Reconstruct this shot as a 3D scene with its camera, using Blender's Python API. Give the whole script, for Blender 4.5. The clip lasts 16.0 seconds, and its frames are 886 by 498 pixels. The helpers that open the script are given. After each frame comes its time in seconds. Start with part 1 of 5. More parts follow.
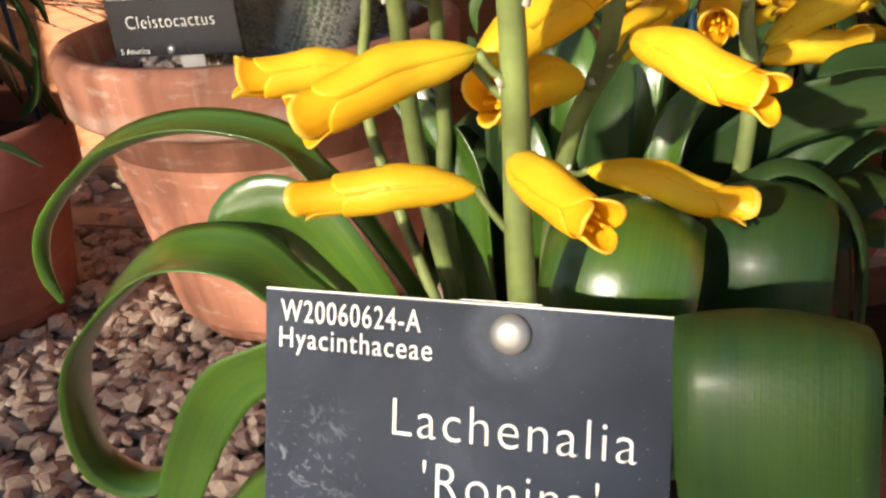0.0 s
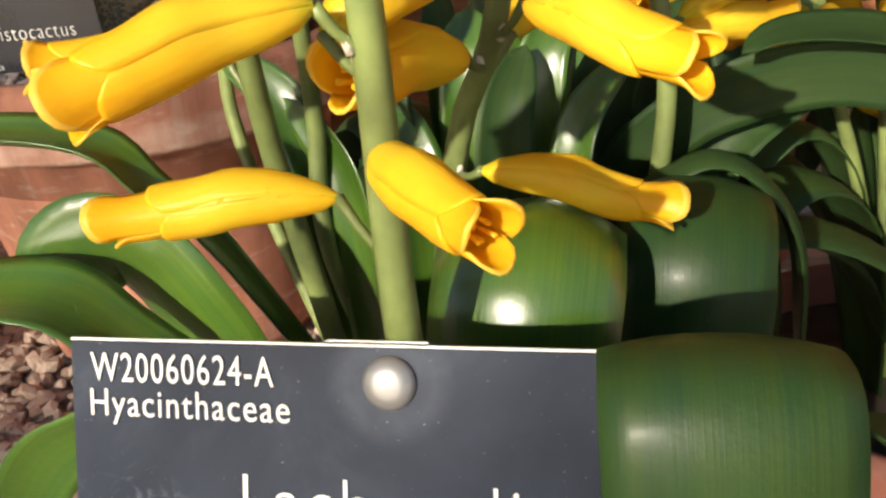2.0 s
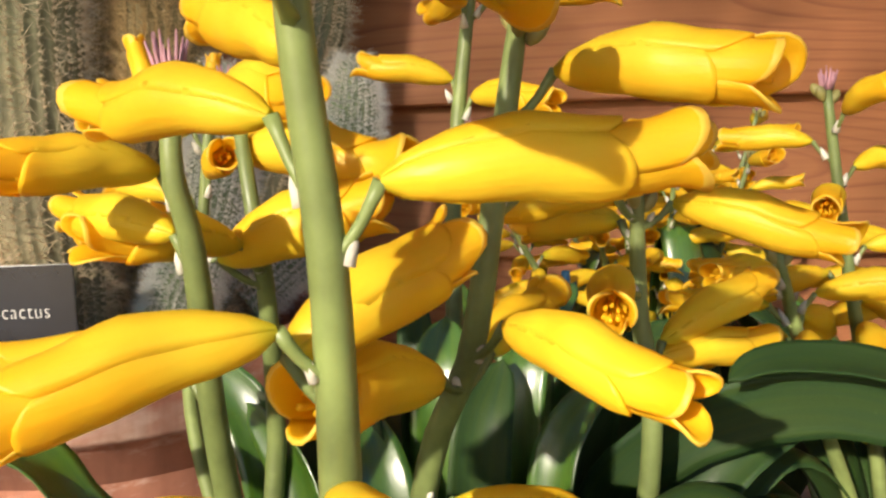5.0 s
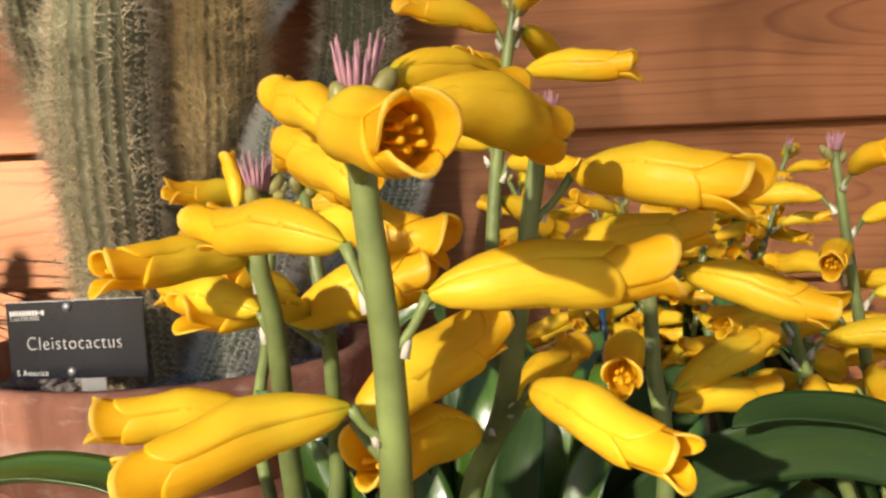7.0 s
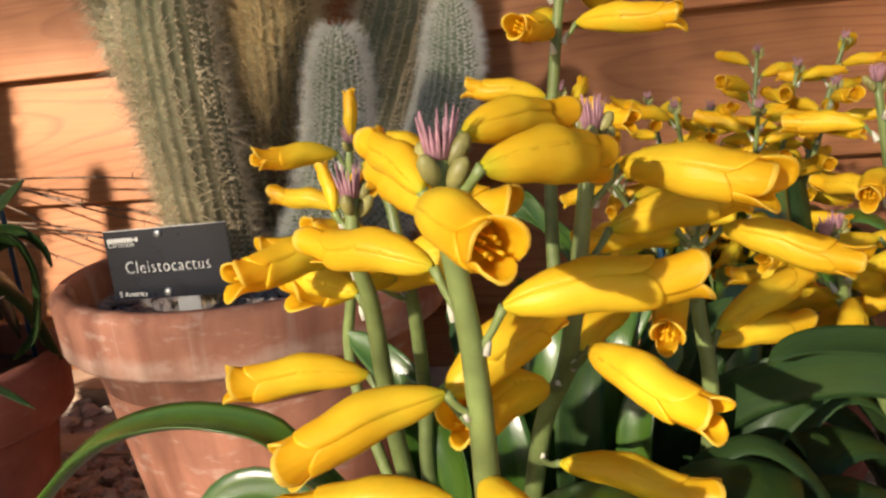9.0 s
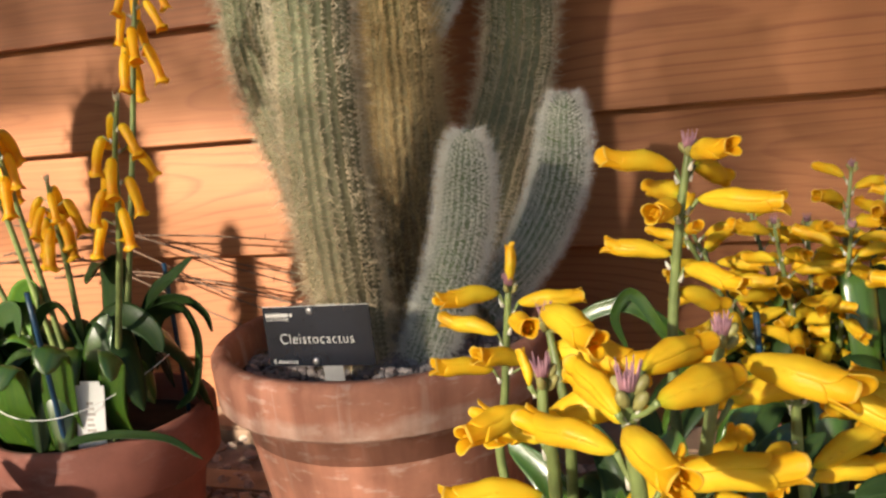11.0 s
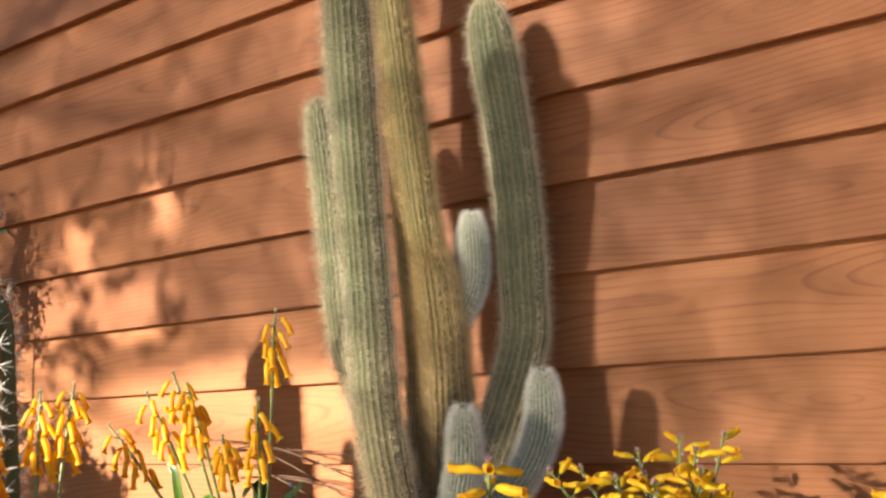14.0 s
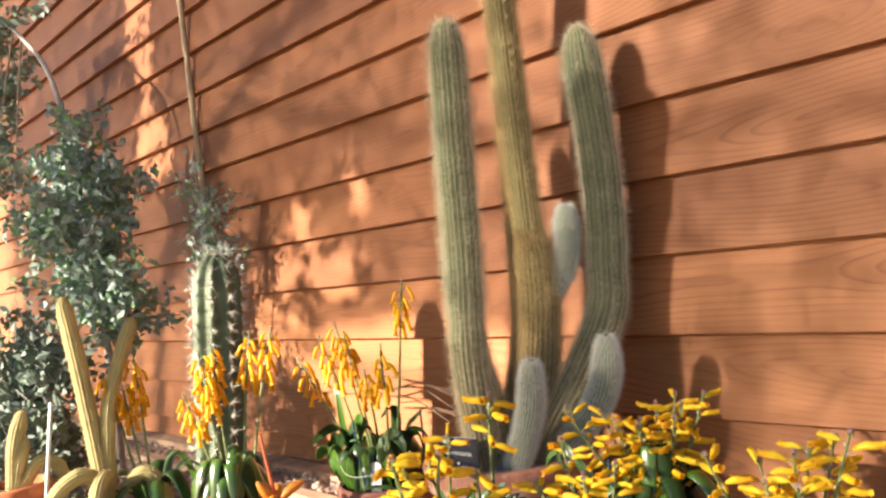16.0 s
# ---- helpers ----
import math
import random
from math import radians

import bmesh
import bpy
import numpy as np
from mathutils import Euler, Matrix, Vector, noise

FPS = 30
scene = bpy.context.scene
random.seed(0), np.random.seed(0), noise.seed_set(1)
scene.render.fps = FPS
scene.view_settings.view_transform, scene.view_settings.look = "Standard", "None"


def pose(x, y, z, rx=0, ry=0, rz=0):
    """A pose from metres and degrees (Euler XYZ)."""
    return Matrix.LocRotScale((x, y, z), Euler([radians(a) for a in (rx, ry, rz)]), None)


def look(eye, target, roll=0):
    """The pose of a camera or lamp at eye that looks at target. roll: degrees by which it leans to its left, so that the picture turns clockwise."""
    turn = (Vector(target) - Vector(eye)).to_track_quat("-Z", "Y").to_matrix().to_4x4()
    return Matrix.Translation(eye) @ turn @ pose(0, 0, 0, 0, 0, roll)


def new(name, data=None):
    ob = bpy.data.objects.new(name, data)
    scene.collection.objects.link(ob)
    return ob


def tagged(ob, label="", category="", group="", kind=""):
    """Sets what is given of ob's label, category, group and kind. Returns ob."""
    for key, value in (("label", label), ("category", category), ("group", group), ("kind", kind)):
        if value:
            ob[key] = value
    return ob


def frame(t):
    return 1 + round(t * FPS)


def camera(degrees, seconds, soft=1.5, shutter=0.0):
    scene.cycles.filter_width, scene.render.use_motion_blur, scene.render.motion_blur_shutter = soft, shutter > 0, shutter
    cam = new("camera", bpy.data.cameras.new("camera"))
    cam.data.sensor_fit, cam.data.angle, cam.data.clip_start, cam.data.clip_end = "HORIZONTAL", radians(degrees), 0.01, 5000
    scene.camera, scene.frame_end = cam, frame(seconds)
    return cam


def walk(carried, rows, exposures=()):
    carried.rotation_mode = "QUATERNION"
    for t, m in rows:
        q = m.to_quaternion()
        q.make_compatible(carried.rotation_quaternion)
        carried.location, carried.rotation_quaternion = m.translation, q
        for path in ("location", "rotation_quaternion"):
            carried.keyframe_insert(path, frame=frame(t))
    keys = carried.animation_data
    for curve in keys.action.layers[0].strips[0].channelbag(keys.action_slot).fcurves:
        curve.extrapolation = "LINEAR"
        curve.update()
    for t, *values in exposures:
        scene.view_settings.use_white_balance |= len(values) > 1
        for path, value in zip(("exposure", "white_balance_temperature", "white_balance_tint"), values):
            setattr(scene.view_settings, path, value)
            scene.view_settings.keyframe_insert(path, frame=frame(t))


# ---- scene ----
cam = camera(56.10, 16.0, soft=2.5)
PATH = [  # seconds, eye, target, roll
    (0, (0.6467, -1.0045, 0.3796), (0.1574, 0.7183, -0.5107), -4.69),
    (0.5, (0.6402, -0.9973, 0.3598), (0.2392, 0.7083, -0.6045), -3.58),
    (1, (0.6404, -0.9899, 0.3527), (0.3073, 0.7019, -0.6608), -2.57),
    (1.5, (0.6420, -0.9801, 0.3559), (0.3499, 0.7061, -0.6792), -3.30),
    (2, (0.6471, -0.9662, 0.3610), (0.3526, 0.8134, -0.5029), -4.65),
    (2.5, (0.6506, -0.9557, 0.3654), (0.3587, 0.8646, -0.4098), -5.56),
    (3, (0.6516, -0.9460, 0.3640), (0.4032, 0.9205, -0.3101), -4.11),
    (3.5, (0.6487, -0.9469, 0.3603), (0.4268, 0.9650, -0.1829), -2.45),
    (4, (0.6458, -0.9521, 0.3618), (0.4177, 0.9975, -0.0212), -1.72),
    (4.5, (0.6453, -0.9533, 0.3579), (0.4032, 1.0097, 0.0610), -1.41),
    (5, (0.6456, -0.9526, 0.3635), (0.4219, 1.0240, 0.1561), -1.37),
    (5.2, (0.6457, -0.9570, 0.3659), (0.3992, 1.0209, 0.2014), -1.84),
    (7.3, (0.6536, -0.9846, 0.3827), (0.3135, 0.9782, 0.2043), -2.23),
    (7.5, (0.6553, -0.9873, 0.3850), (0.3100, 0.9676, 0.1424), -2.82),
    (8, (0.6565, -0.9936, 0.3915), (0.2605, 0.9366, 0.0484), -4.31),
    (8.2, (0.6575, -0.9972, 0.3948), (0.2412, 0.9206, 0.0091), -4.84),
    (10.3, (0.6488, -1.0454, 0.4578), (0.0680, 0.8066, -0.0246), -6.02),
    (10.5, (0.6492, -1.0578, 0.4673), (0.0428, 0.7979, 0.0331), -5.89),
    (11, (0.6470, -1.0805, 0.4790), (-0.0093, 0.7687, 0.0916), -5.51),
    (11.5, (0.6609, -1.1044, 0.5152), (-0.0239, 0.7424, 0.1684), -5.87),
    (12, (0.6956, -1.1333, 0.5514), (-0.0407, 0.6966, 0.2204), -6.59),
    (12.5, (0.7513, -1.1658, 0.5787), (-0.0692, 0.6415, 0.3325), -8.23),
    (13, (0.8185, -1.2277, 0.6068), (-0.0758, 0.5578, 0.4962), -8.30),
    (13.5, (0.9021, -1.3337, 0.6259), (-0.0424, 0.4293, 0.6310), -8.08),
    (14, (1.0310, -1.4069, 0.6401), (0.0287, 0.3234, 0.6794), -8.01),
    (14.5, (1.1514, -1.4180, 0.6193), (-0.0652, 0.1668, 0.7100), -8.11),
    (15, (1.2591, -1.4773, 0.6332), (-0.0567, 0.0266, 0.7154), -10.18),
    (15.5, (1.3590, -1.5281, 0.6390), (-0.0158, -0.0763, 0.6850), -8.70),
    (16, (1.4900, -1.5068, 0.6509), (0.0009, -0.1717, 0.6644), -7.13),
]
walk(cam, [(t, look(eye, target, roll)) for t, eye, target, roll in PATH], [(0.0, 1.80), (1.0, 1.77), (2.5, 1.75), (3.5, 1.83), (4.5, 1.80), (5.2, 1.69), (7.5, 1.42), (11.0, 1.44), (12.0, 1.55), (13.0, 1.74), (14.5, 1.98), (16.0, 2.12)])

# ---- world and sun ----
SUN_WAY = Vector((0.345, 0.875, -0.345)).normalized()
world = bpy.data.worlds.new("sky")
scene.world = world
world.use_nodes = True
wn = world.node_tree
sky = wn.nodes.new("ShaderNodeTexSky")
sky.sky_type = "NISHITA"
sky.sun_disc = False
sky.sun_elevation = math.asin(-SUN_WAY.z)
sky.sun_rotation = math.atan2(-SUN_WAY.x, -SUN_WAY.y)
wn.links.new(sky.outputs[0], wn.nodes["Background"].inputs[0])
wn.nodes["Background"].inputs[1].default_value = 0.048
sun_data = bpy.data.lights.new("sun", "SUN")
sun_data.energy, sun_data.angle, sun_data.color = 5.0, radians(1.0), (1.0, 0.88, 0.73)
sun = new("sun", sun_data)
sun.matrix_world = look((0, 0, 6), Vector((0, 0, 6)) + SUN_WAY)


# ---- materials ----
class Nodes:
    """Short hand for building one node material."""

    def __init__(self, name, rough=0.6, metal=0.0):
        self.mat = bpy.data.materials.new(name)
        self.mat.use_nodes = True
        self.tree = self.mat.node_tree
        self.bsdf = self.tree.nodes["Principled BSDF"]
        self.bsdf.inputs["Roughness"].default_value = rough
        self.bsdf.inputs["Metallic"].default_value = metal

    def add(self, kind, **values):
        n = self.tree.nodes.new("ShaderNode" + kind)
        for k, v in values.items():
            n.inputs[k].default_value = v
        return n

    def link(self, a, b):
        self.tree.links.new(a, b)

    def coords(self, scale=(1, 1, 1), shift=True):
        tc = self.add("TexCoord")
        m = self.add("Mapping")
        m.inputs["Scale"].default_value = scale
        self.link(tc.outputs["Object"], m.inputs["Vector"])
        if shift:
            info = self.add("ObjectInfo")
            mul = self.add("Math")
            mul.operation = "MULTIPLY"
            mul.inputs[1].default_value = 37.0
            self.link(info.outputs["Random"], mul.inputs[0])
            self.link(mul.outputs[0], m.inputs["Location"])
        return m.outputs["Vector"]

    def noise(self, vec, scale, detail=5.0, rough=0.55, distort=0.0):
        n = self.add("TexNoise", Scale=scale, Detail=detail, Roughness=rough, Distortion=distort)
        self.link(vec, n.inputs["Vector"])
        return n.outputs["Fac"]

    def ramp(self, fac, stops):
        r = self.add("ValToRGB")
        while len(r.color_ramp.elements) < len(stops):
            r.color_ramp.elements.new(0.5)
        for e, (p, c) in zip(r.color_ramp.elements, stops):
            e.position, e.color = p, (*c, 1) if len(c) == 3 else c
        self.link(fac, r.inputs[0])
        return r.outputs["Color"]

    def mix(self, fac, a, b, mode="MIX"):
        m = self.add("Mix")
        m.data_type, m.blend_type = "RGBA", mode
        for src, i in ((fac, 0), (a, 6), (b, 7)):
            if isinstance(src, (int, float)):
                m.inputs[i].default_value = src
            elif isinstance(src, tuple):
                m.inputs[i].default_value = (*src, 1)
            else:
                self.link(src, m.inputs[i])
        return m.outputs[2]

    def bump(self, height, strength=0.4, distance=0.002):
        b = self.add("Bump", Strength=strength, Distance=distance)
        self.link(height, b.inputs["Height"])
        self.link(b.outputs[0], self.bsdf.inputs["Normal"])

    def base(self, colour):
        if isinstance(colour, tuple):
            self.bsdf.inputs["Base Color"].default_value = (*colour, 1)
        else:
            self.link(colour, self.bsdf.inputs["Base Color"])
        return self

    def set(self, **values):
        for k, v in values.items():
            self.bsdf.inputs[k.replace("_", " ")].default_value = v
        return self


def cedar():
    n = Nodes("oiled_cedar", 0.55)
    info = n.add("ObjectInfo")
    tc = n.add("TexCoord")
    sep = n.add("SeparateXYZ")
    n.link(tc.outputs["Object"], sep.inputs[0])

    def calc(op, a, b):
        m = n.add("Math")
        m.operation = op
        for i, v in enumerate((a, b)):
            if isinstance(v, (int, float)):
                m.inputs[i].default_value = v
            else:
                n.link(v, m.inputs[i])
        return m.outputs[0]

    # flat-sawn figure: growth rings cut lengthwise, closing into long pointed loops
    bend = calc("MULTIPLY", calc("SUBTRACT", n.noise(n.coords((1.1, 0, 0)), 1.0, 2, 0.4), 0.5), 0.24)
    drift = calc("MULTIPLY", calc("SUBTRACT", n.noise(n.coords((0.9, 1, 0)), 1.0, 2, 0.4), 0.5), 0.16)
    wobble = calc("MULTIPLY", calc("SUBTRACT", n.noise(n.coords((3.0, 12, 12)), 1.0, 3, 0.5), 0.5), 0.014)
    rise = calc("ADD", calc("SUBTRACT", sep.outputs["Z"], 0.08), drift)
    rings_at = calc("ADD", calc("SQRT", calc("ADD", calc("MULTIPLY", bend, bend), calc("MULTIPLY", rise, rise)), 0.0), wobble)
    saw = calc("FRACT", calc("MULTIPLY", rings_at, 95.0), 0.0)
    stain = n.noise(n.coords((0.8, 3.0, 3.0)), 2.2, 4, 0.55)
    fine = n.noise(n.coords((1.2, 90, 90)), 3.0, 4, 0.6)
    where = n.ramp(n.noise(n.coords((1.6, 5, 5)), 1.6, 2), [(0.35, (0.15, 0.15, 0.15)), (0.65, (0.8, 0.8, 0.8))])
    rings = n.ramp(saw, [(0.0, (0.325, 0.134, 0.053)), (0.62, (0.325, 0.133, 0.052)), (0.90, (0.205, 0.075, 0.031)), (1.0, (0.305, 0.124, 0.050))])
    streak = n.ramp(fine, [(0.25, (0.245, 0.095, 0.036)), (0.75, (0.375, 0.160, 0.065))])
    c = n.mix(where, streak, rings)
    c = n.mix(1.0, c, n.ramp(stain, [(0.28, (0.80, 0.73, 0.70)), (0.72, (1.08, 1.06, 1.04))]), "MULTIPLY")
    c = n.mix(1.0, c, n.ramp(info.outputs["Random"], [(0.0, (0.82, 0.78, 0.76)), (0.5, (1.0, 0.97, 0.94)), (1.0, (1.12, 1.14, 1.15))]), "MULTIPLY")
    n.base(c)
    n.bump(fine, 0.3, 0.001)
    n.bsdf.inputs["Specular IOR Level"].default_value = 0.24
    return n.mat


def terracotta(name, colour=(0.50, 0.20, 0.12), lime=0.5, band=None):
    n = Nodes(name, 0.85)
    v = n.coords()
    a = n.noise(v, 14, 6, 0.6)
    b = n.noise(n.coords((1, 1, 3.0)), 30, 5, 0.65)
    dark = tuple(0.6 * k for k in colour)
    c = n.ramp(a, [(0.25, dark), (0.55, colour), (0.8, tuple(min(1, 1.25 * k) for k in colour))])
    if lime:
        c = n.mix(n.ramp(b, [(0.56, (0, 0, 0)), (0.72, (lime, lime, lime))]), c, (0.62, 0.50, 0.43))
    if band:
        # lime crust along the lower edge of the rim, with runs below it
        place = n.add("TexCoord")
        sep = n.add("SeparateXYZ")
        n.link(place.outputs["Object"], sep.inputs[0])
        ragged = n.add("Math", **{})
        ragged.operation = "MULTIPLY_ADD"
        n.link(n.noise(n.coords(), 26, 4), ragged.inputs[0])
        ragged.inputs[1].default_value = 0.022
        n.link(sep.outputs["Z"], ragged.inputs[2])
        line = n.ramp(ragged.outputs[0], [(band, (0, 0, 0)), (band + 0.0012, (0.9, 0.9, 0.9)), (band + 0.004, (0.45, 0.45, 0.45)), (band + 0.016, (0.5, 0.5, 0.5)), (band + 0.021, (0, 0, 0))])
        patchy = n.ramp(n.noise(n.coords(), 38, 5, 0.65), [(0.36, (0.25, 0.25, 0.25)), (0.62, (1, 1, 1))])
        c = n.mix(n.mix(1.0, line, patchy, "MULTIPLY"), c, (0.62, 0.50, 0.42))
        runs = n.ramp(n.noise(n.coords((60, 60, 3)), 1.0, 3), [(0.60, (0, 0, 0)), (0.72, (0.35, 0.35, 0.35))])
        c = n.mix(runs, c, (0.60, 0.50, 0.44))
        damp = n.ramp(n.noise(n.coords((34, 34, 1.6)), 1.0, 4), [(0.32, (0.58, 0.50, 0.47)), (0.56, (1.08, 1.05, 1.03))])
        c = n.mix(0.8, c, damp, "MULTIPLY")
    n.base(c)
    n.bump(n.noise(v, 90, 4), 0.25, 0.001)
    return n.mat


def plain(name, colour, rough=0.6, metal=0.0, vary=0.15, scale=40.0, bump=0.1):
    n = Nodes(name, rough, metal)
    v = n.coords()
    lo, hi = tuple(k * (1 - vary) for k in colour), tuple(min(1, k * (1 + vary)) for k in colour)
    n.base(n.ramp(n.noise(v, scale), [(0.3, lo), (0.7, hi)]))
    if bump:
        n.bump(n.noise(v, scale * 4), bump, 0.001)
    return n.mat


def leaf_green(name, deep=(0.024, 0.064, 0.007), light=(0.066, 0.140, 0.015), rough=0.30, coat=0.9, spec=0.45):
    n = Nodes(name, rough)
    uv = n.add("UVMap")
    m = n.add("Mapping")
    m.inputs["Scale"].default_value = (34.0, 0.4, 1.0)
    n.link(uv.outputs[0], m.inputs["Vector"])
    veins = n.noise(m.outputs[0], 2.0, 3, 0.5)
    broad = n.noise(n.coords(), 18, 3, 0.5)
    c = n.mix(0.62, n.ramp(veins, [(0.25, deep), (0.75, light)]), n.ramp(broad, [(0.3, deep), (0.7, light)]))
    # long bluish and yellowish bands and a few pale marks
    wide = n.add("Mapping")
    wide.inputs["Scale"].default_value = (5.0, 0.9, 1.0)
    n.link(uv.outputs[0], wide.inputs["Vector"])
    c = n.mix(1.0, c, n.ramp(n.noise(wide.outputs[0], 1.6, 3, 0.55, 0.4), [(0.32, (0.72, 0.86, 1.25)), (0.5, (1.0, 1.0, 1.0)), (0.68, (1.35, 1.12, 0.85))]), "MULTIPLY")
    c = n.mix(n.ramp(n.noise(n.coords(), 300, 2, 0.5), [(0.72, (0, 0, 0)), (0.80, (0.12, 0.12, 0.12))]), c, (0.30, 0.32, 0.20))
    n.base(c)
    pitted = n.noise(n.coords(), 420, 3, 0.6)
    n.bump(n.mix(0.6, veins, pitted), 0.22, 0.001)
    n.bsdf.inputs["Specular IOR Level"].default_value = spec
    n.set(Subsurface_Weight=0.12, Subsurface_Scale=0.003, Coat_Weight=coat, Coat_Roughness=0.27)
    n.bsdf.inputs["Subsurface Radius"].default_value = (0.5, 1.0, 0.2)
    return n.mat


def petal(name, deep, light):
    n = Nodes(name, 0.42)
    uv = n.add("TexCoord")
    sep = n.add("SeparateXYZ")
    n.link(uv.outputs["Object"], sep.inputs[0])
    green = tuple(0.62 * k + j for k, j in zip(light, (0.10, 0.22, 0.01)))
    along = n.ramp(sep.outputs["X"], [(0.0, green), (0.10, light), (0.50, light), (0.95, deep)])
    vein = n.noise(n.coords((0.7, 5, 5)), 3.0, 3, 0.5)
    broad = n.noise(n.coords(), 2.4, 3, 0.5)
    c = n.mix(n.ramp(broad, [(0.38, (0, 0, 0)), (0.72, (0.75, 0.75, 0.75))]), along, deep)
    c = n.mix(n.ramp(vein, [(0.4, (0.0, 0.0, 0.0)), (0.8, (0.10, 0.10, 0.10))]), c, deep)
    n.base(c)
    n.bsdf.inputs["Specular IOR Level"].default_value = 0.42
    n.bump(vein, 0.10, 0.006)
    # thin tissue lets light through
    glow = n.add("BsdfTranslucent")
    n.link(c, glow.inputs["Color"])
    both = n.add("MixShader", Fac=0.52)
    n.link(n.bsdf.outputs[0], both.inputs[1])
    n.link(glow.outputs[0], both.inputs[2])
    n.link(both.outputs[0], n.tree.nodes["Material Output"].inputs["Surface"])
    return n.mat


def islands(name, stops, rough=0.9):
    """A stone or leaf colour that differs from piece to piece of one mesh."""
    n = Nodes(name, rough)
    geo = n.add("NewGeometry")
    c = n.ramp(geo.outputs["Random Per Island"], stops)
    c = n.mix(0.3, c, n.ramp(n.noise(n.coords(), 260, 3), [(0.3, tuple(0.5 * k for k in stops[0][1])), (0.7, stops[-2][1])]))
    n.base(c)
    return n.mat


def slate():
    n = Nodes("black_engraving_plastic", 0.5)
    v = n.coords(shift=False)
    tone = n.ramp(n.noise(v, 26, 5, 0.6, 0.8), [(0.3, (0.008, 0.013, 0.027)), (0.55, (0.016, 0.024, 0.043)), (0.78, (0.040, 0.052, 0.075))])
    # scuffed lower corner
    near = n.add("VectorMath")
    near.operation = "DISTANCE"
    near.inputs[1].default_value = (0.009, 0.0, -0.040)
    n.link(v, near.inputs[0])
    patch = n.ramp(near.outputs["Value"], [(0.004, (1, 1, 1)), (0.019, (0, 0, 0))])
    scuff = n.ramp(n.noise(v, 105, 5, 0.6, 3.0), [(0.54, (0, 0, 0)), (0.74, (0.55, 0.55, 0.55))])
    # dried rings round the rivets
    for z in (-0.0060, -0.0581):
        ring = n.add("VectorMath")
        ring.operation = "DISTANCE"
        ring.inputs[1].default_value = (0.0602, 0.0, z)
        n.link(v, ring.inputs[0])
        halo = n.ramp(ring.outputs["Value"], [(0.0045, (0.09, 0.09, 0.09)), (0.0080, (0.15, 0.15, 0.15)), (0.0092, (0, 0, 0))])
        tone = n.mix(n.mix(1.0, halo, n.noise(v, 160, 4, 0.6), "MULTIPLY"), tone, (0.30, 0.34, 0.40))
    c = n.mix(n.mix(1.0, patch, scuff, "MULTIPLY"), tone, (0.34, 0.37, 0.42))
    specks = n.ramp(n.noise(v, 900, 2), [(0.70, (0, 0, 0)), (0.74, (0.5, 0.5, 0.5))])
    c = n.mix(specks, c, (0.30, 0.31, 0.33))
    n.base(c)
    n.bsdf.inputs["Specular IOR Level"].default_value = 0.15
    return n.mat


CEDAR = cedar()
POT_OLD = terracotta("weathered_terracotta", (0.42, 0.185, 0.118), 0.6, 0.2125)
POT_RED = terracotta("red_terracotta", (0.27, 0.095, 0.065), 0.12)
LEAF = leaf_green("lachenalia_leaf")
# darker, duller copy of LEAF: shade on the right-hand leaves put into colour
LEAF_SHADED = leaf_green("shaded_leaf", (0.014, 0.038, 0.008), (0.030, 0.066, 0.017), 0.46, 0.10, 0.22)
LEAF_DARK = leaf_green("dark_leaf", (0.012, 0.029, 0.008), (0.028, 0.056, 0.013), 0.52, 0.05, 0.15)
STEM = plain("flower_stem_green", (0.145, 0.185, 0.058), 0.45, vary=0.45, scale=60)
BRACT = plain("papery_bract", (0.52, 0.50, 0.42), 0.6, vary=0.3, scale=200)
YELLOW = petal("yellow_petal", (0.94, 0.60, 0.016), (0.94, 0.762, 0.050))
PALE = petal("pale_petal_edge", (0.93, 0.70, 0.10), (0.94, 0.78, 0.16))
ORANGE = petal("orange_yellow_petal", (0.86, 0.42, 0.008), (0.90, 0.62, 0.02))
PINK = plain("pink_bud_tip", (0.36, 0.185, 0.22), 0.6, vary=0.4, scale=200)
SLATE = slate()
SLATE_PLAIN = plain("black_label_plastic", (0.011, 0.014, 0.022), 0.25, vary=0.2, scale=25, bump=0.03)
WHITE = plain("white_plastic", (0.80, 0.80, 0.76), 0.5, vary=0.05)
ALU = plain("aluminium", (0.36, 0.36, 0.355), 0.48, 0.7, vary=0.1)
GRAVEL = plain("tan_gravel", (0.24, 0.175, 0.14), 0.9, vary=0.4, scale=30)
SOIL = plain("dark_soil", (0.05, 0.035, 0.025), 0.95, vary=0.4)
STONES = islands("gravel_stones", [(0.0, (0.28, 0.185, 0.145)), (0.3, (0.40, 0.285, 0.225)), (0.6, (0.47, 0.355, 0.285)), (0.85, (0.56, 0.45, 0.36)), (1.0, (0.36, 0.26, 0.215))])
GRIT = islands("grey_grit", [(0.0, (0.16, 0.13, 0.125)), (0.4, (0.28, 0.245, 0.235)), (0.8, (0.38, 0.335, 0.32)), (1.0, (0.22, 0.18, 0.165))])
CEDAR_OLD = plain("weathered_timber", (0.36, 0.235, 0.15), 0.8, vary=0.4, scale=12)


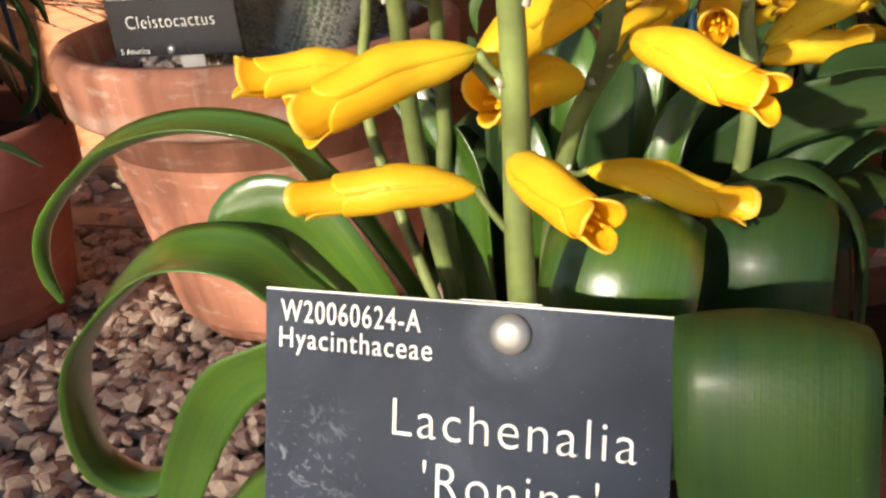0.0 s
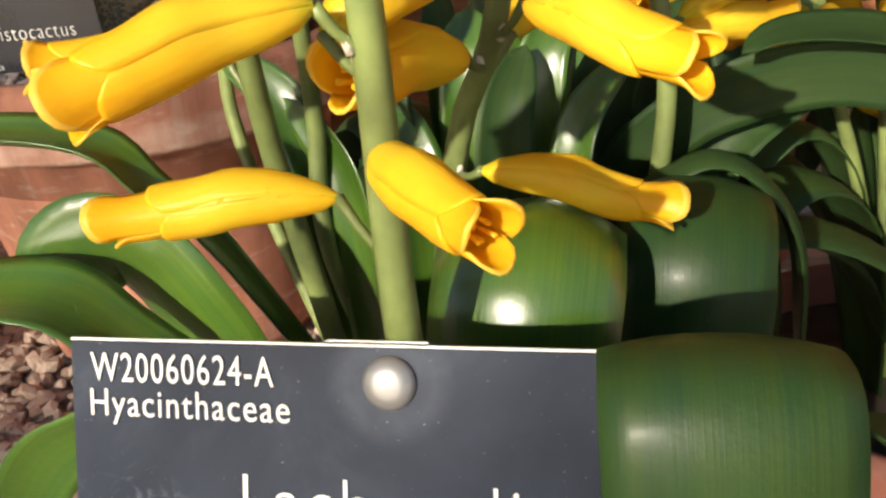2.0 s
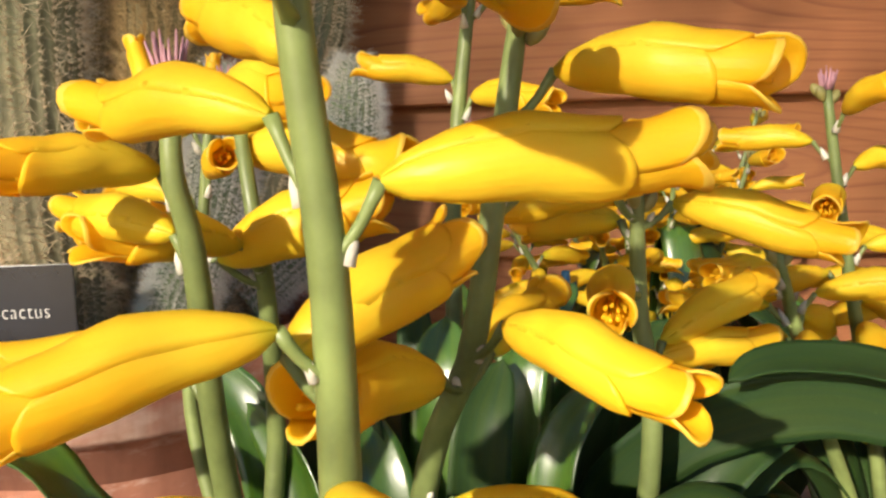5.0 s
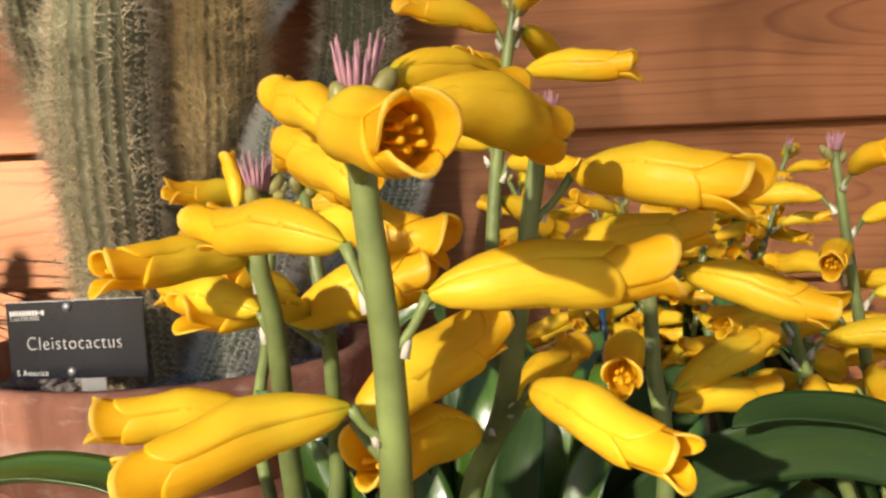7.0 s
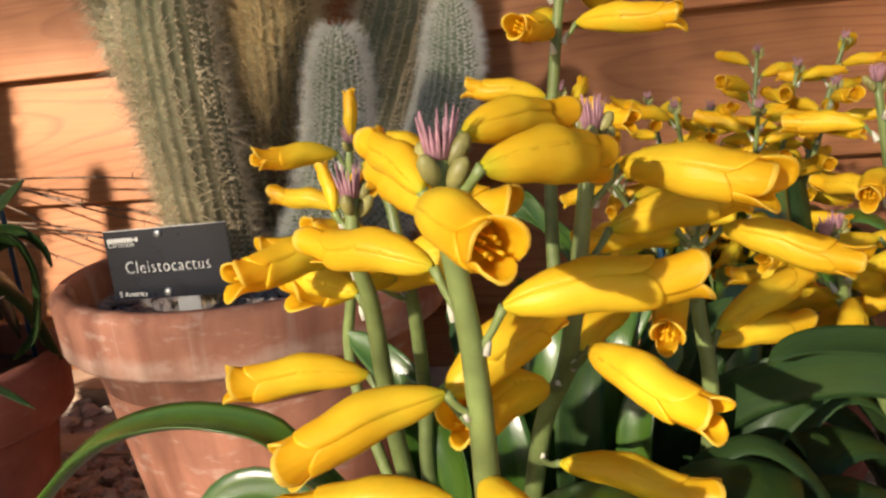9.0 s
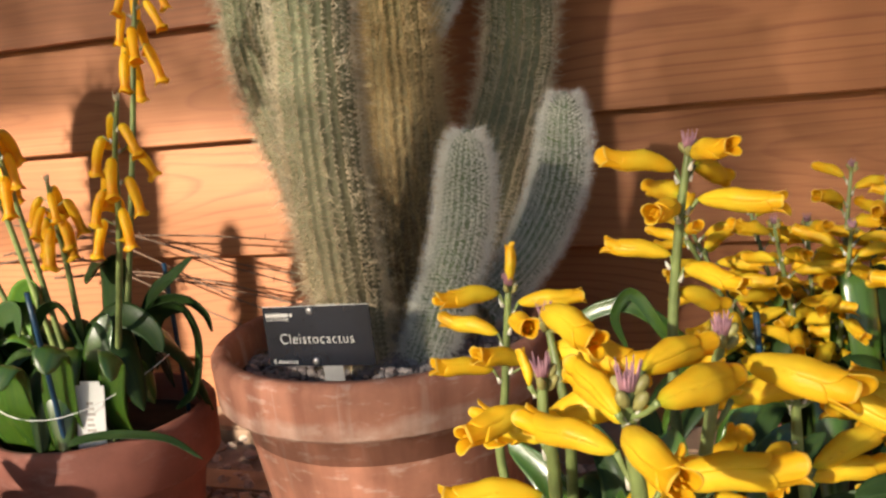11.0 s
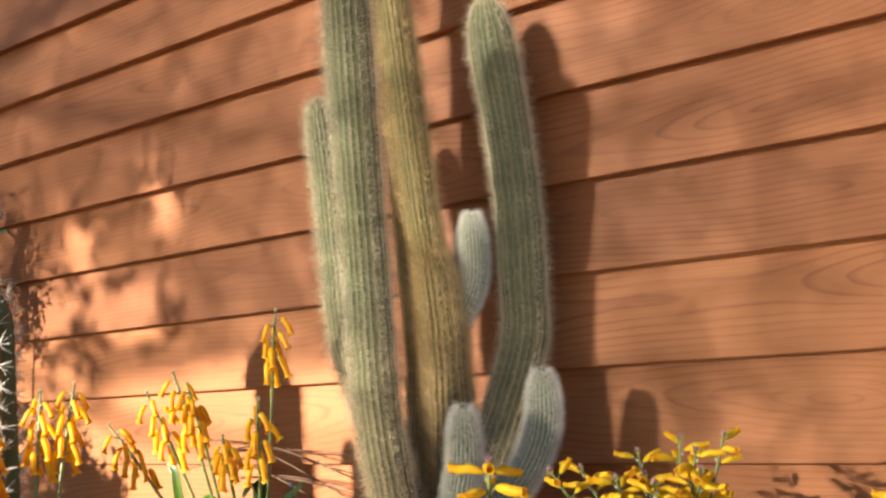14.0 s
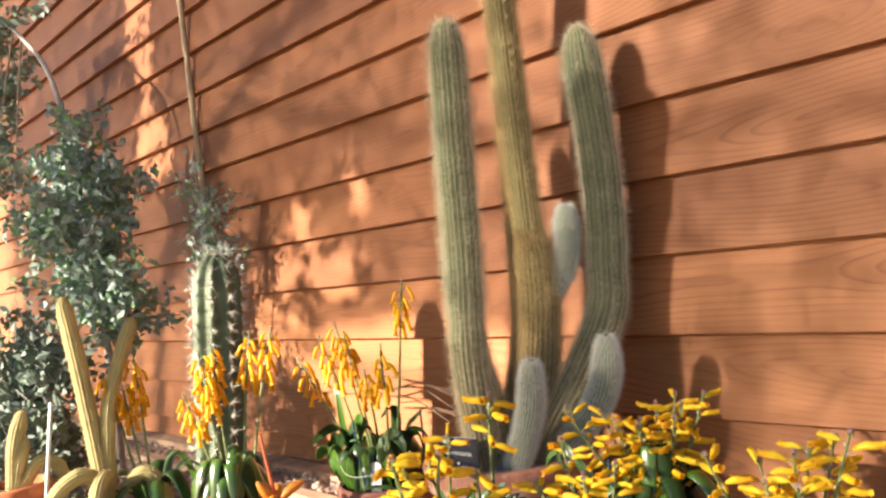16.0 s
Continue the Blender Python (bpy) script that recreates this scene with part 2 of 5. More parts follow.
def old_stem(name, young, old, rough=0.7):
    """Cactus skin or wool that turns tan on the old lower stems."""
    n = Nodes(name, rough)
    v = n.coords(shift=False)
    sep = n.add("SeparateXYZ")
    n.link(v, sep.inputs[0])
    spots = n.noise(v, 24, 4)
    age = n.ramp(sep.outputs["Z"], [(0.30, (1, 1, 1)), (0.62, (0, 0, 0))])
    c = n.mix(age, young, old)
    c = n.mix(1.0, c, n.ramp(spots, [(0.3, (0.78, 0.78, 0.76)), (0.7, (1.18, 1.16, 1.15))]), "MULTIPLY")
    n.base(c)
    return n.mat


CACTUS = old_stem("cactus_skin", (0.172, 0.198, 0.102), (0.235, 0.205, 0.115))
CACTUS_YOUNG = plain("young_cactus_skin", (0.20, 0.25, 0.145), 0.7, vary=0.2, scale=20)
CACTUS_GOLD = old_stem("golden_cactus_skin", (0.20, 0.18, 0.07), (0.215, 0.155, 0.075))
CACTUS_GREEN = plain("green_cactus_skin", (0.085, 0.11, 0.055), 0.55, vary=0.25, scale=20)
CACTUS_YELLOW = plain("yellow_cactus_skin", (0.42, 0.36, 0.14), 0.7, vary=0.2, scale=20)
NEEDLE_PALE = old_stem("pale_needle", (0.66, 0.61, 0.44), (0.62, 0.50, 0.32), 0.6)
NEEDLE_GOLD = plain("golden_needle", (0.56, 0.42, 0.21), 0.6, vary=0.2, bump=0)
NEEDLE_WHITE = plain("white_needle", (0.78, 0.77, 0.70), 0.6, vary=0.1, bump=0)
BUD_GREEN = plain("green_maroon_bud", (0.24, 0.22, 0.07), 0.5, vary=0.35, scale=140)
BUD = plain("withered_bud", (0.42, 0.36, 0.22), 0.7)
BLUE = plain("dark_blue_stake", (0.012, 0.05, 0.10), 0.4, vary=0.2)
TWIG = plain("dry_twig", (0.13, 0.075, 0.045), 0.85, vary=0.4)
CANE = plain("pale_cane", (0.46, 0.34, 0.2), 0.6, vary=0.25, scale=15)
BARK_PALE = plain("pale_grey_bark", (0.42, 0.38, 0.34), 0.85, vary=0.3)
BARK = plain("grey_bark", (0.25, 0.22, 0.19), 0.85, vary=0.3)
LEAF_BLUE = islands("blue_green_leaf", [(0.0, (0.22, 0.30, 0.25)), (0.4, (0.33, 0.42, 0.385)), (0.75, (0.46, 0.54, 0.55)), (0.86, (0.25, 0.42, 0.19)), (1.0, (0.17, 0.38, 0.09))], 0.55)
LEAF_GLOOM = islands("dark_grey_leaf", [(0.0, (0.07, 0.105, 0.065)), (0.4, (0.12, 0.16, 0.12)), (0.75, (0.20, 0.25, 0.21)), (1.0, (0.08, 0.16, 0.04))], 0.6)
LEAF_SHADE_TREE = islands("shade_tree_leaf", [(0.0, (0.03, 0.06, 0.02)), (0.5, (0.05, 0.09, 0.03)), (0.8, (0.07, 0.11, 0.04)), (1.0, (0.04, 0.08, 0.02))], 0.5)
ORANGE_RED = plain("orange_red_stem", (0.62, 0.14, 0.04), 0.5)
ORANGE_LEAF = plain("orange_leaf", (0.72, 0.24, 0.02), 0.45)
POT_ORANGE = terracotta("bright_terracotta", (0.55, 0.17, 0.06), 0.1)


# ---- mesh helpers ----
def part(name, bm, material, parent=None, label="", smooth=True):
    me = bpy.data.meshes.new(name)
    bm.to_mesh(me)
    bm.free()
    for m in material if isinstance(material, (list, tuple)) else [material]:
        me.materials.append(m)
    if smooth:
        me.shade_smooth()
    ob = new(name, me)
    ob.parent = parent
    if label:
        ob["label"] = label
    return ob


def thing(name, at, label, category, group="", kind=""):
    ob = new(name)
    ob.empty_display_size = 0.02
    ob.matrix_world = Matrix.Translation(at)
    return tagged(ob, label, category, group, kind)


def box(bm, lo, hi, bevel=0.0):
    made = bmesh.ops.create_cube(bm, size=1.0)["verts"]
    size = Vector(hi) - Vector(lo)
    for v in made:
        v.co = Vector(lo) + Vector(((v.co.x + 0.5) * size.x, (v.co.y + 0.5) * size.y, (v.co.z + 0.5) * size.z))
    if bevel:
        edges = list({e for v in made for e in v.link_edges})
        bmesh.ops.bevel(bm, geom=edges, offset=bevel, segments=2, affect="EDGES")
    return bm


def lathe(profile, n=48):
    """A turned body from (radius, height) pairs."""
    bm = bmesh.new()
    rings = []
    for r, z in profile:
        rings.append([bm.verts.new((r * math.cos(2 * math.pi * i / n), r * math.sin(2 * math.pi * i / n), z)) for i in range(n)])
    for a, b in zip(rings, rings[1:]):
        for i in range(n):
            bm.faces.new((a[i], a[(i + 1) % n], b[(i + 1) % n], b[i]))
    bmesh.ops.recalc_face_normals(bm, faces=bm.faces)
    return bm


def spline(points, n):
    """n + 1 points on a smooth curve through the given ones."""
    p = [Vector(q) for q in points]
    p = [2 * p[0] - p[1]] + p + [2 * p[-1] - p[-2]]
    out = []
    spans = len(p) - 3
    for k in range(n + 1):
        u = min(k / n * spans, spans - 1e-6)
        i = int(u)
        f = u - i
        a, b, c, d = p[i : i + 4]
        out.append(0.5 * (2 * b + (c - a) * f + (2 * a - 5 * b + 4 * c - d) * f * f + (3 * b - a - 3 * c + d) * f**3))
    return out


def tube(bm, pts, radii, n=8, cap=True):
    """A round rod along the points."""
    rings = []
    side = None
    for i, p in enumerate(pts):
        d = (pts[min(i + 1, len(pts) - 1)] - pts[max(i - 1, 0)]).normalized()
        if side is None:
            side = d.orthogonal().normalized()
        side = (side - d * side.dot(d)).normalized()
        up = d.cross(side)
        r = radii[i]
        rings.append([bm.verts.new(p + r * (math.cos(2 * math.pi * k / n) * side + math.sin(2 * math.pi * k / n) * up)) for k in range(n)])
    for a, b in zip(rings, rings[1:]):
        for k in range(n):
            bm.faces.new((a[k], a[(k + 1) % n], b[(k + 1) % n], b[k]))
    if cap:
        bm.faces.new(rings[-1])
        bm.faces.new(rings[0][::-1])
    return bm


def strap_leaf(points, width, face=(0, 0, 1), fold=0.25, n=22, thick=0.0012, blunt=0.35, base=0.6, wave=0.0):
    """A strap-shaped leaf along the points; face: the side that the upper face looks to at the start."""
    bm = bmesh.new()
    uv = bm.loops.layers.uv.new("UVMap")
    pts = spline(points, n)
    up = Vector(face)
    cols = 8
    top, low = [], []
    for i, p in enumerate(pts):
        f = i / n
        d = (pts[min(i + 1, n)] - pts[max(i - 1, 0)]).normalized()
        up = (up - d * up.dot(d)).normalized()
        side = d.cross(up)
        w = 0.5 * width * min(base + (1 - base) * min(f / 0.3, 1), 1.0)
        w *= 1.0 if f < 1 - blunt else max(0.02, math.sqrt(max(0.0, 1 - ((f - 1 + blunt) / blunt) ** 2)))
        rowt, rowl = [], []
        for k in range(cols + 1):
            s = 2 * k / cols - 1
            q = p + side * (w * s) + up * (fold * w * (s * s - 0.4)) + up * wave * w * math.sin(9 * f + 2 * s) * abs(s)
            t = thick * (1 - 0.85 * s * s)
            rowt.append(bm.verts.new(q + up * t))
            rowl.append(bm.verts.new(q - up * t))
        top.append(rowt)
        low.append(rowl)

    def face_uv(vs, ij):
        fa = bm.faces.new(vs)
        for lo, (a, b) in zip(fa.loops, ij):
            lo[uv].uv = (b / cols, a / n)

    for i in range(n):
        for k in range(cols):
            ij = ((i, k), (i + 1, k), (i + 1, k + 1), (i, k + 1))
            face_uv([top[a][b] for a, b in ij], ij)
            ji = ij[::-1]
            face_uv([low[a][b] for a, b in ji], ji)
        for k in (0, cols):
            ij = ((i, k), (i, k), (i + 1, k), (i + 1, k))
            face_uv((top[i][k], low[i][k], low[i + 1][k], top[i + 1][k]), ij)
    bmesh.ops.recalc_face_normals(bm, faces=bm.faces)
    return bm


# ---- the wall ----
FEET = [-0.065, 0.0935, 0.2553, 0.4271, 0.5937, 0.7547, 0.914, 1.082, 1.2355, 1.385, 1.546]
FEET += [1.546 + 0.158 * k for k in range(1, 12)]
wall = thing("wall_north", (0, 0, 0), "warm brown cedar weatherboard wall", "wall", kind="structure")
for z, head in zip(FEET, FEET[1:]):
    high = head - z
    bm = bmesh.new()
    # wedge section: thick and proud at its foot, thin at its head
    sect = [(-0.023, 0.002), (-0.021, 0.0), (0.011, 0.0), (0.011, high + 0.02), (0.003, high + 0.02)]
    a = [bm.verts.new((-8, y, z + h)) for y, h in sect]
    b = [bm.verts.new((5, y, z + h)) for y, h in sect]
    for i in range(5):
        bm.faces.new((a[i], a[(i + 1) % 5], b[(i + 1) % 5], b[i]))
    bm.faces.new(a[::-1])
    bm.faces.new(b)
    bmesh.ops.recalc_face_normals(bm, faces=bm.faces)
    bmesh.ops.translate(bm, vec=(0, 0, -z), verts=bm.verts)
    part("plank", bm, CEDAR, wall, smooth=False).location = (0, 0, z)
bm = box(bmesh.new(), (-8, 0.012, -0.3), (5, 0.08, 3.4))
part("wall_core", bm, SOIL, wall, smooth=False)

bm = box(bmesh.new(), (-30, -30, -0.12), (30, 0.012, -0.012))
tagged(part("ground", bm, GRAVEL, smooth=False), "tan gravel bed", "ground", kind="structure")


# ---- pots ----
def pot(at, r, h, material, label, rim=0.06, base=0.62, soil=GRIT, fill=0.02):
    t = thing("flower_pot", at, label, "flower pot")
    w = 0.012 * r / 0.16
    rr = r - rim * 0.12
    prof = [(0.001, 0), (r * base, 0), (r * base + 0.003, 0.004), (rr - w, h - rim), (r - 0.003, h - rim), (r, h - rim + 0.004), (r + 0.002, h - 0.006), (r - 0.003, h), (r - w, h), (r - w * 1.3, h - 0.006), (r - w * 1.6, h - 0.05), (r * 0.7, 0.02)]
    part("pot_body", lathe(prof), material, t)
    part("potting_top", lathe([(0.001, h - fill + 0.01), (r * 0.5, h - fill + 0.006), (r - w, h - fill)], 40), soil, t)
    return t


pot((0.322, -0.36, 0), 0.1645, 0.253, POT_OLD, "weathered terracotta pot with pale lime stains on gravel", rim=0.050, soil=SOIL, fill=0.034)
pot((0.036, -0.44, 0), 0.110, 0.188, POT_RED, "dark red terracotta pot holding pendulous lachenalias", soil=SOIL, fill=0.03)
pot((0.615, -0.80, 0), 0.097, 0.185, POT_RED, "terracotta pot under the yellow lachenalia", soil=SOIL)
pot((0.715, -0.42, 0), 0.085, 0.165, POT_RED, "terracotta pot with a dense yellow lachenalia clump", soil=SOIL)
pot((1.0, -0.58, 0), 0.09, 0.165, POT_RED, "terracotta pot beside the weatherboard wall", soil=SOIL)

# ---- loose stones ----
def stones(name, count, spot, size, material, parent=None, seed=1, flat=0.6):
    """Many angular chips as one mesh; spot(rng) gives a place, size a range of radii."""
    rg = np.random.default_rng(seed)
    p = (1 + 5**0.5) / 2
    ico = np.array([(-1, p, 0), (1, p, 0), (-1, -p, 0), (1, -p, 0), (0, -1, p), (0, 1, p), (0, -1, -p), (0, 1, -p), (p, 0, -1), (p, 0, 1), (-p, 0, -1), (-p, 0, 1)], float)
    ico /= np.linalg.norm(ico[0])
    tri = "0 11 5 0 5 1 0 1 7 0 7 10 0 10 11 1 5 9 5 11 4 11 10 2 10 7 6 7 1 8 3 9 4 3 4 2 3 2 6 3 6 8 3 8 9 4 9 5 2 4 11 6 2 10 8 6 7 9 8 1"
    tri = np.array([int(k) for k in tri.split()]).reshape(-1, 3)
    verts, faces = [], []
    for i in range(count):
        v = ico * rg.uniform(0.7, 1.25, (12, 1)) * np.array([rg.uniform(0.8, 1.35), rg.uniform(0.7, 1.1), flat * rg.uniform(0.7, 1.3)])
        turn = np.array(Euler(rg.uniform(-0.5, 0.5, 2).tolist() + [rg.uniform(0, 6.3)]).to_matrix())
        verts.append((v * rg.uniform(*size)) @ turn.T + spot(rg))
        faces.append(tri + 12 * i)
    me = bpy.data.meshes.new(name)
    me.from_pydata(np.concatenate(verts).tolist(), [], np.concatenate(faces).tolist())
    me.materials.append(material)
    ob = new(name, me)
    ob.parent = parent
    ob["kind"] = "stuff"
    return ob


def bed_spot(rg):
    return np.array([rg.uniform(-0.15, 0.62), rg.uniform(-0.85, -0.22), rg.uniform(-0.012, 0.004)])


def far_spot(rg):
    return np.array([rg.uniform(-2.2, 1.6), rg.uniform(-1.5, -0.08), rg.uniform(-0.016, 0.0)])


tagged(stones("gravel", 6500, bed_spot, (0.0048, 0.0115), STONES, seed=2), "tan and pinkish angular gravel", "gravel", kind="stuff")
tagged(stones("gravel", 9000, far_spot, (0.006, 0.013), STONES, seed=3), "tan gravel round the pots", "gravel", kind="stuff")


def pot_spot(rg):
    a, r = rg.uniform(0, 6.283), 0.14 * math.sqrt(rg.uniform(0, 1))
    return np.array([0.322 + r * math.cos(a), -0.36 + r * math.sin(a), 0.219 + rg.uniform(0, 0.006) + 0.02 * (1 - r / 0.14)])


tagged(stones("pot_grit", 2600, pot_spot, (0.003, 0.0062), GRIT, seed=5), "grey-brown grit topping in the cactus pot", "grit", kind="stuff")

# timber sill at the foot of the wall
tagged(part("timber_sill", box(bmesh.new(), (-6, -0.10, -0.04), (4, -0.024, 0.014), 0.004), CEDAR_OLD, smooth=False), "weathered timber sill along the foot of the wall", "timber", kind="structure")
tagged(part("timber_edging", box(bmesh.new(), (-6, -0.262, -0.04), (4, -0.208, 0.006), 0.004), CEDAR_OLD, smooth=False), "weathered timber edging board lying in the gravel", "timber", kind="structure")


# ---- columnar cactus ----
def spines(name, ribs_of, material, parent, seed, per=5, length=(0.005, 0.011), lean=0.55, radius=0.00030):
    """Fine needles on the ribs as one mesh. ribs_of gives (point, outward, along) rows."""
    rg = np.random.default_rng(seed)
    pts, outs, alongs = ribs_of
    m = len(pts) * per
    p, o, al = np.repeat(pts, per, 0), np.repeat(outs, per, 0), np.repeat(alongs, per, 0)
    side = np.cross(o, al)
    ang = rg.uniform(0, 2 * np.pi, (m, 1))
    spread = rg.uniform(0.15, 1.0, (m, 1)) * lean * 2.2
    d = o + spread * (np.cos(ang) * al + np.sin(ang) * side)
    d /= np.linalg.norm(d, axis=1, keepdims=True)
    ln = rg.uniform(*length, (m, 1))
    tip = p + d * ln
    b = np.cross(d, rg.normal(size=(m, 3)))
    b /= np.linalg.norm(b, axis=1, keepdims=True)
    c = np.cross(d, b)
    v = np.stack([p + radius * b, p - radius * 0.5 * b + radius * 0.87 * c, p - radius * 0.5 * b - radius * 0.87 * c, tip], 1).reshape(-1, 3)
    i = 4 * np.arange(m)[:, None]
    f = np.concatenate([i + [0, 1, 3], i + [1, 2, 3], i + [2, 0, 3]])
    me = bpy.data.meshes.new(name)
    me.from_pydata(v.tolist(), [], f.tolist())
    me.materials.append(material)
    ob = new(name, me)
    ob.parent = parent
    ob["kind"] = "stuff"
    return ob


def column(points, r, parent, material, needle, ribs=18, n=56, seed=1, per=6, step=0.0065, length=(0.004, 0.010), foot=0.9, long=None, deep=1.0):
    bm = bmesh.new()
    pts = spline(points, n)
    far = [0.0]
    for a, b in zip(pts, pts[1:]):
        far.append(far[-1] + (b - a).length)
    rings = []
    side = Vector((1, 0, 0))
    seg = ribs * 4
    shape = (0.0, 0.055, 0.105, 0.055)
    rg = random.Random(seed)
    lumps = [rg.uniform(0.96, 1.04) for _ in range(n + 1)]
    frames = []
    for i, p in enumerate(pts):
        d = (pts[min(i + 1, n)] - pts[max(i - 1, 0)]).normalized()
        side = (side - d * side.dot(d)).normalized()
        up = d.cross(side)
        left = far[-1] - far[i]
        rad = r * math.sqrt(max(0.0, 1 - (1 - min(left / (r * 3.4), 1)) ** 2.6))
        rad = max(rad, 0.0008) * lumps[i] * (foot + (1 - foot) * min(1, far[i] / 0.12))
        frames.append((p, side.copy(), up.copy(), d.copy(), rad))
        rings.append([bm.verts.new(p + rad * (1.0 - deep * shape[k % 4]) * (math.cos(2 * math.pi * k / seg) * side + math.sin(2 * math.pi * k / seg) * up)) for k in range(seg)])
    for a, b in zip(rings, rings[1:]):
        for k in range(seg):
            bm.faces.new((a[k], a[(k + 1) % seg], b[(k + 1) % seg], b[k]))
    bm.faces.new(rings[-1])
    ob = part("cactus_stem", bm, material, parent)
    rows = [[], [], []]
    count = int(far[-1] / step)
    for q in range(count):
        at = (q + 0.5) * step
        i = max(k for k in range(n) if far[k] <= at)
        g = (at - far[i]) / max(1e-6, far[i + 1] - far[i])
        (p0, s0, u0, d0, r0), (p1, s1, u1, d1, r1) = frames[i], frames[i + 1]
        p, rad = p0.lerp(p1, g), r0 + (r1 - r0) * g
        for k in range(ribs):
            a = 2 * math.pi * k / ribs
            o = math.cos(a) * s0 + math.sin(a) * u0
            tilt = (r1 - r0) / max(1e-6, far[i + 1] - far[i])
            rows[0].append(p + o * rad + d0 * (step * 0.5 * (k % 2)))
            rows[1].append((o - d0 * tilt * 0.6).normalized())
            rows[2].append(d0)
    coat = [np.array([tuple(v) for v in w]) for w in rows]
    spines("spine_coat", coat, needle, ob, seed, per, length)
    p = coat[0] + coat[1] * 0.0003
    m = len(p)
    side = np.cross(coat[1], coat[2])
    size = 0.0014
    v = np.stack([p + coat[2] * size, p + side * size * 0.8, p - coat[2] * size, p - side * size * 0.8, p + coat[1] * size], 1).reshape(-1, 3)
    i = 5 * np.arange(m)[:, None]
    me = bpy.data.meshes.new("spine_cushion")
    me.from_pydata(v.tolist(), [], np.concatenate([i + [0, 1, 4], i + [1, 2, 4], i + [2, 3, 4], i + [3, 0, 4]]).tolist())
    me.materials.append(needle)
    dots = new("spine_cushion", me)
    dots.parent = ob
    dots["kind"] = "stuff"
    if long:
        spines("spine_fringe", [c[::2] for c in coat], needle, ob, seed + 50, 4, long, 0.7, 0.00036)
    return ob


cactus = thing("columnar_cactus", (0, 0, 0), "tall woolly columnar cactus with several ribbed stems in a terracotta pot", "cactus")
TALL = dict(ribs=22, per=6, step=0.0050, length=(0.004, 0.012), long=(0.013, 0.028), deep=0.75)
WOOL = dict(ribs=24, per=11, step=0.0040, length=(0.005, 0.016), deep=0.5)
column([(0.318, -0.408, 0.215), (0.309, -0.416, 0.43), (0.312, -0.40, 0.65), (0.335, -0.41, 0.86), (0.361, -0.418, 1.095)], 0.033, cactus, CACTUS, NEEDLE_PALE, seed=1, foot=0.78, **TALL)
column([(0.34, -0.31, 0.22), (0.305, -0.205, 0.45), (0.298, -0.18, 0.60), (0.288, -0.178, 0.685)], 0.038, cactus, CACTUS_GOLD, NEEDLE_GOLD, seed=2, ribs=24, per=9, step=0.0052, length=(0.008, 0.022), long=(0.022, 0.042))
column([(0.292, -0.178, 0.60), (0.286, -0.178, 0.72), (0.285, -0.176, 0.94), (0.288, -0.178, 1.48)], 0.0295, cactus, CACTUS_GOLD, NEEDLE_GOLD, seed=12, **TALL)
column([(0.37, -0.33, 0.22), (0.412, -0.13, 0.46), (0.424, -0.10, 0.60), (0.436, -0.10, 0.8), (0.4315, -0.1146, 1.09)], 0.038, cactus, CACTUS, NEEDLE_PALE, seed=3, **TALL)
column([(0.315, -0.34, 0.22), (0.206, -0.32, 0.50), (0.195, -0.31, 0.66), (0.177, -0.28, 0.80), (0.156, -0.253, 0.957)], 0.027, cactus, CACTUS, NEEDLE_PALE, seed=4, foot=0.75, **TALL)
column([(0.365, -0.39, 0.215), (0.39, -0.385, 0.27), (0.418, -0.375, 0.35), (0.429, -0.372, 0.438)], 0.0225, cactus, CACTUS_YOUNG, NEEDLE_WHITE, seed=5, **WOOL)
column([(0.40, -0.30, 0.25), (0.445, -0.245, 0.30), (0.478, -0.222, 0.37), (0.489, -0.218, 0.460)], 0.025, cactus, CACTUS_YOUNG, NEEDLE_WHITE, seed=6, **WOOL)
column([(0.318, -0.165, 0.54), (0.35, -0.14, 0.61), (0.361, -0.136, 0.727)], 0.023, cactus, CACTUS_YOUNG, NEEDLE_WHITE, seed=7, **WOOL)
column([(0.30, -0.155, 0.56), (0.33, -0.12, 0.63), (0.335, -0.118, 0.70)], 0.02, cactus, CACTUS_YOUNG, NEEDLE_WHITE, seed=8, **WOOL)
column([(0.27, -0.30, 0.25), (0.255, -0.20, 0.45), (0.25, -0.17, 0.66), (0.262, -0.165, 1.0), (0.27, -0.16, 1.35)], 0.024, cactus, CACTUS_GOLD, NEEDLE_GOLD, seed=9, **TALL)


# ---- engraved labels ----
def lettering(words, at, height, width, parent, material, weight=-0.004):
    """Words set flat on a label: at is the left end of the base line."""
    curve = bpy.data.curves.new("lettering", "FONT")
    curve.body = words
    curve.extrude = 0.02
    curve.offset = weight
    curve.space_character = 1.12
    tmp = new("lettering", curve)
    bpy.context.view_layer.update()
    me = bpy.data.meshes.new_from_object(tmp.evaluated_get(bpy.context.evaluated_depsgraph_get()))
    bpy.data.objects.remove(tmp)
    xs = [v.co.x for v in me.vertices]
    lo, wide = min(xs), max(xs) - min(xs)
    s = height / 0.69
    for v in me.vertices:
        v.co = Vector((at[0] + (v.co.x - lo) * width / wide, -0.0003 - v.co.z * 0.004, at[1] + v.co.y * s))
    me.materials.append(material)
    ob = new("lettering", me)
    ob.parent = parent
    ob["label"] = "white engraved lettering"
    return ob


def rivet(x, z, r, parent):
    bm = lathe([(r, 0.0), (r * 1.0, 0.0006), (r * 0.85, 0.0016), (r * 0.45, 0.0022), (0.0001, 0.0024)], 24)
    ob = part("rivet", bm, ALU, parent, "bright aluminium rivet")
    ob.matrix_local = Matrix.Translation((x, 0.0, z)) @ pose(0, 0, 0, 90)
    return ob


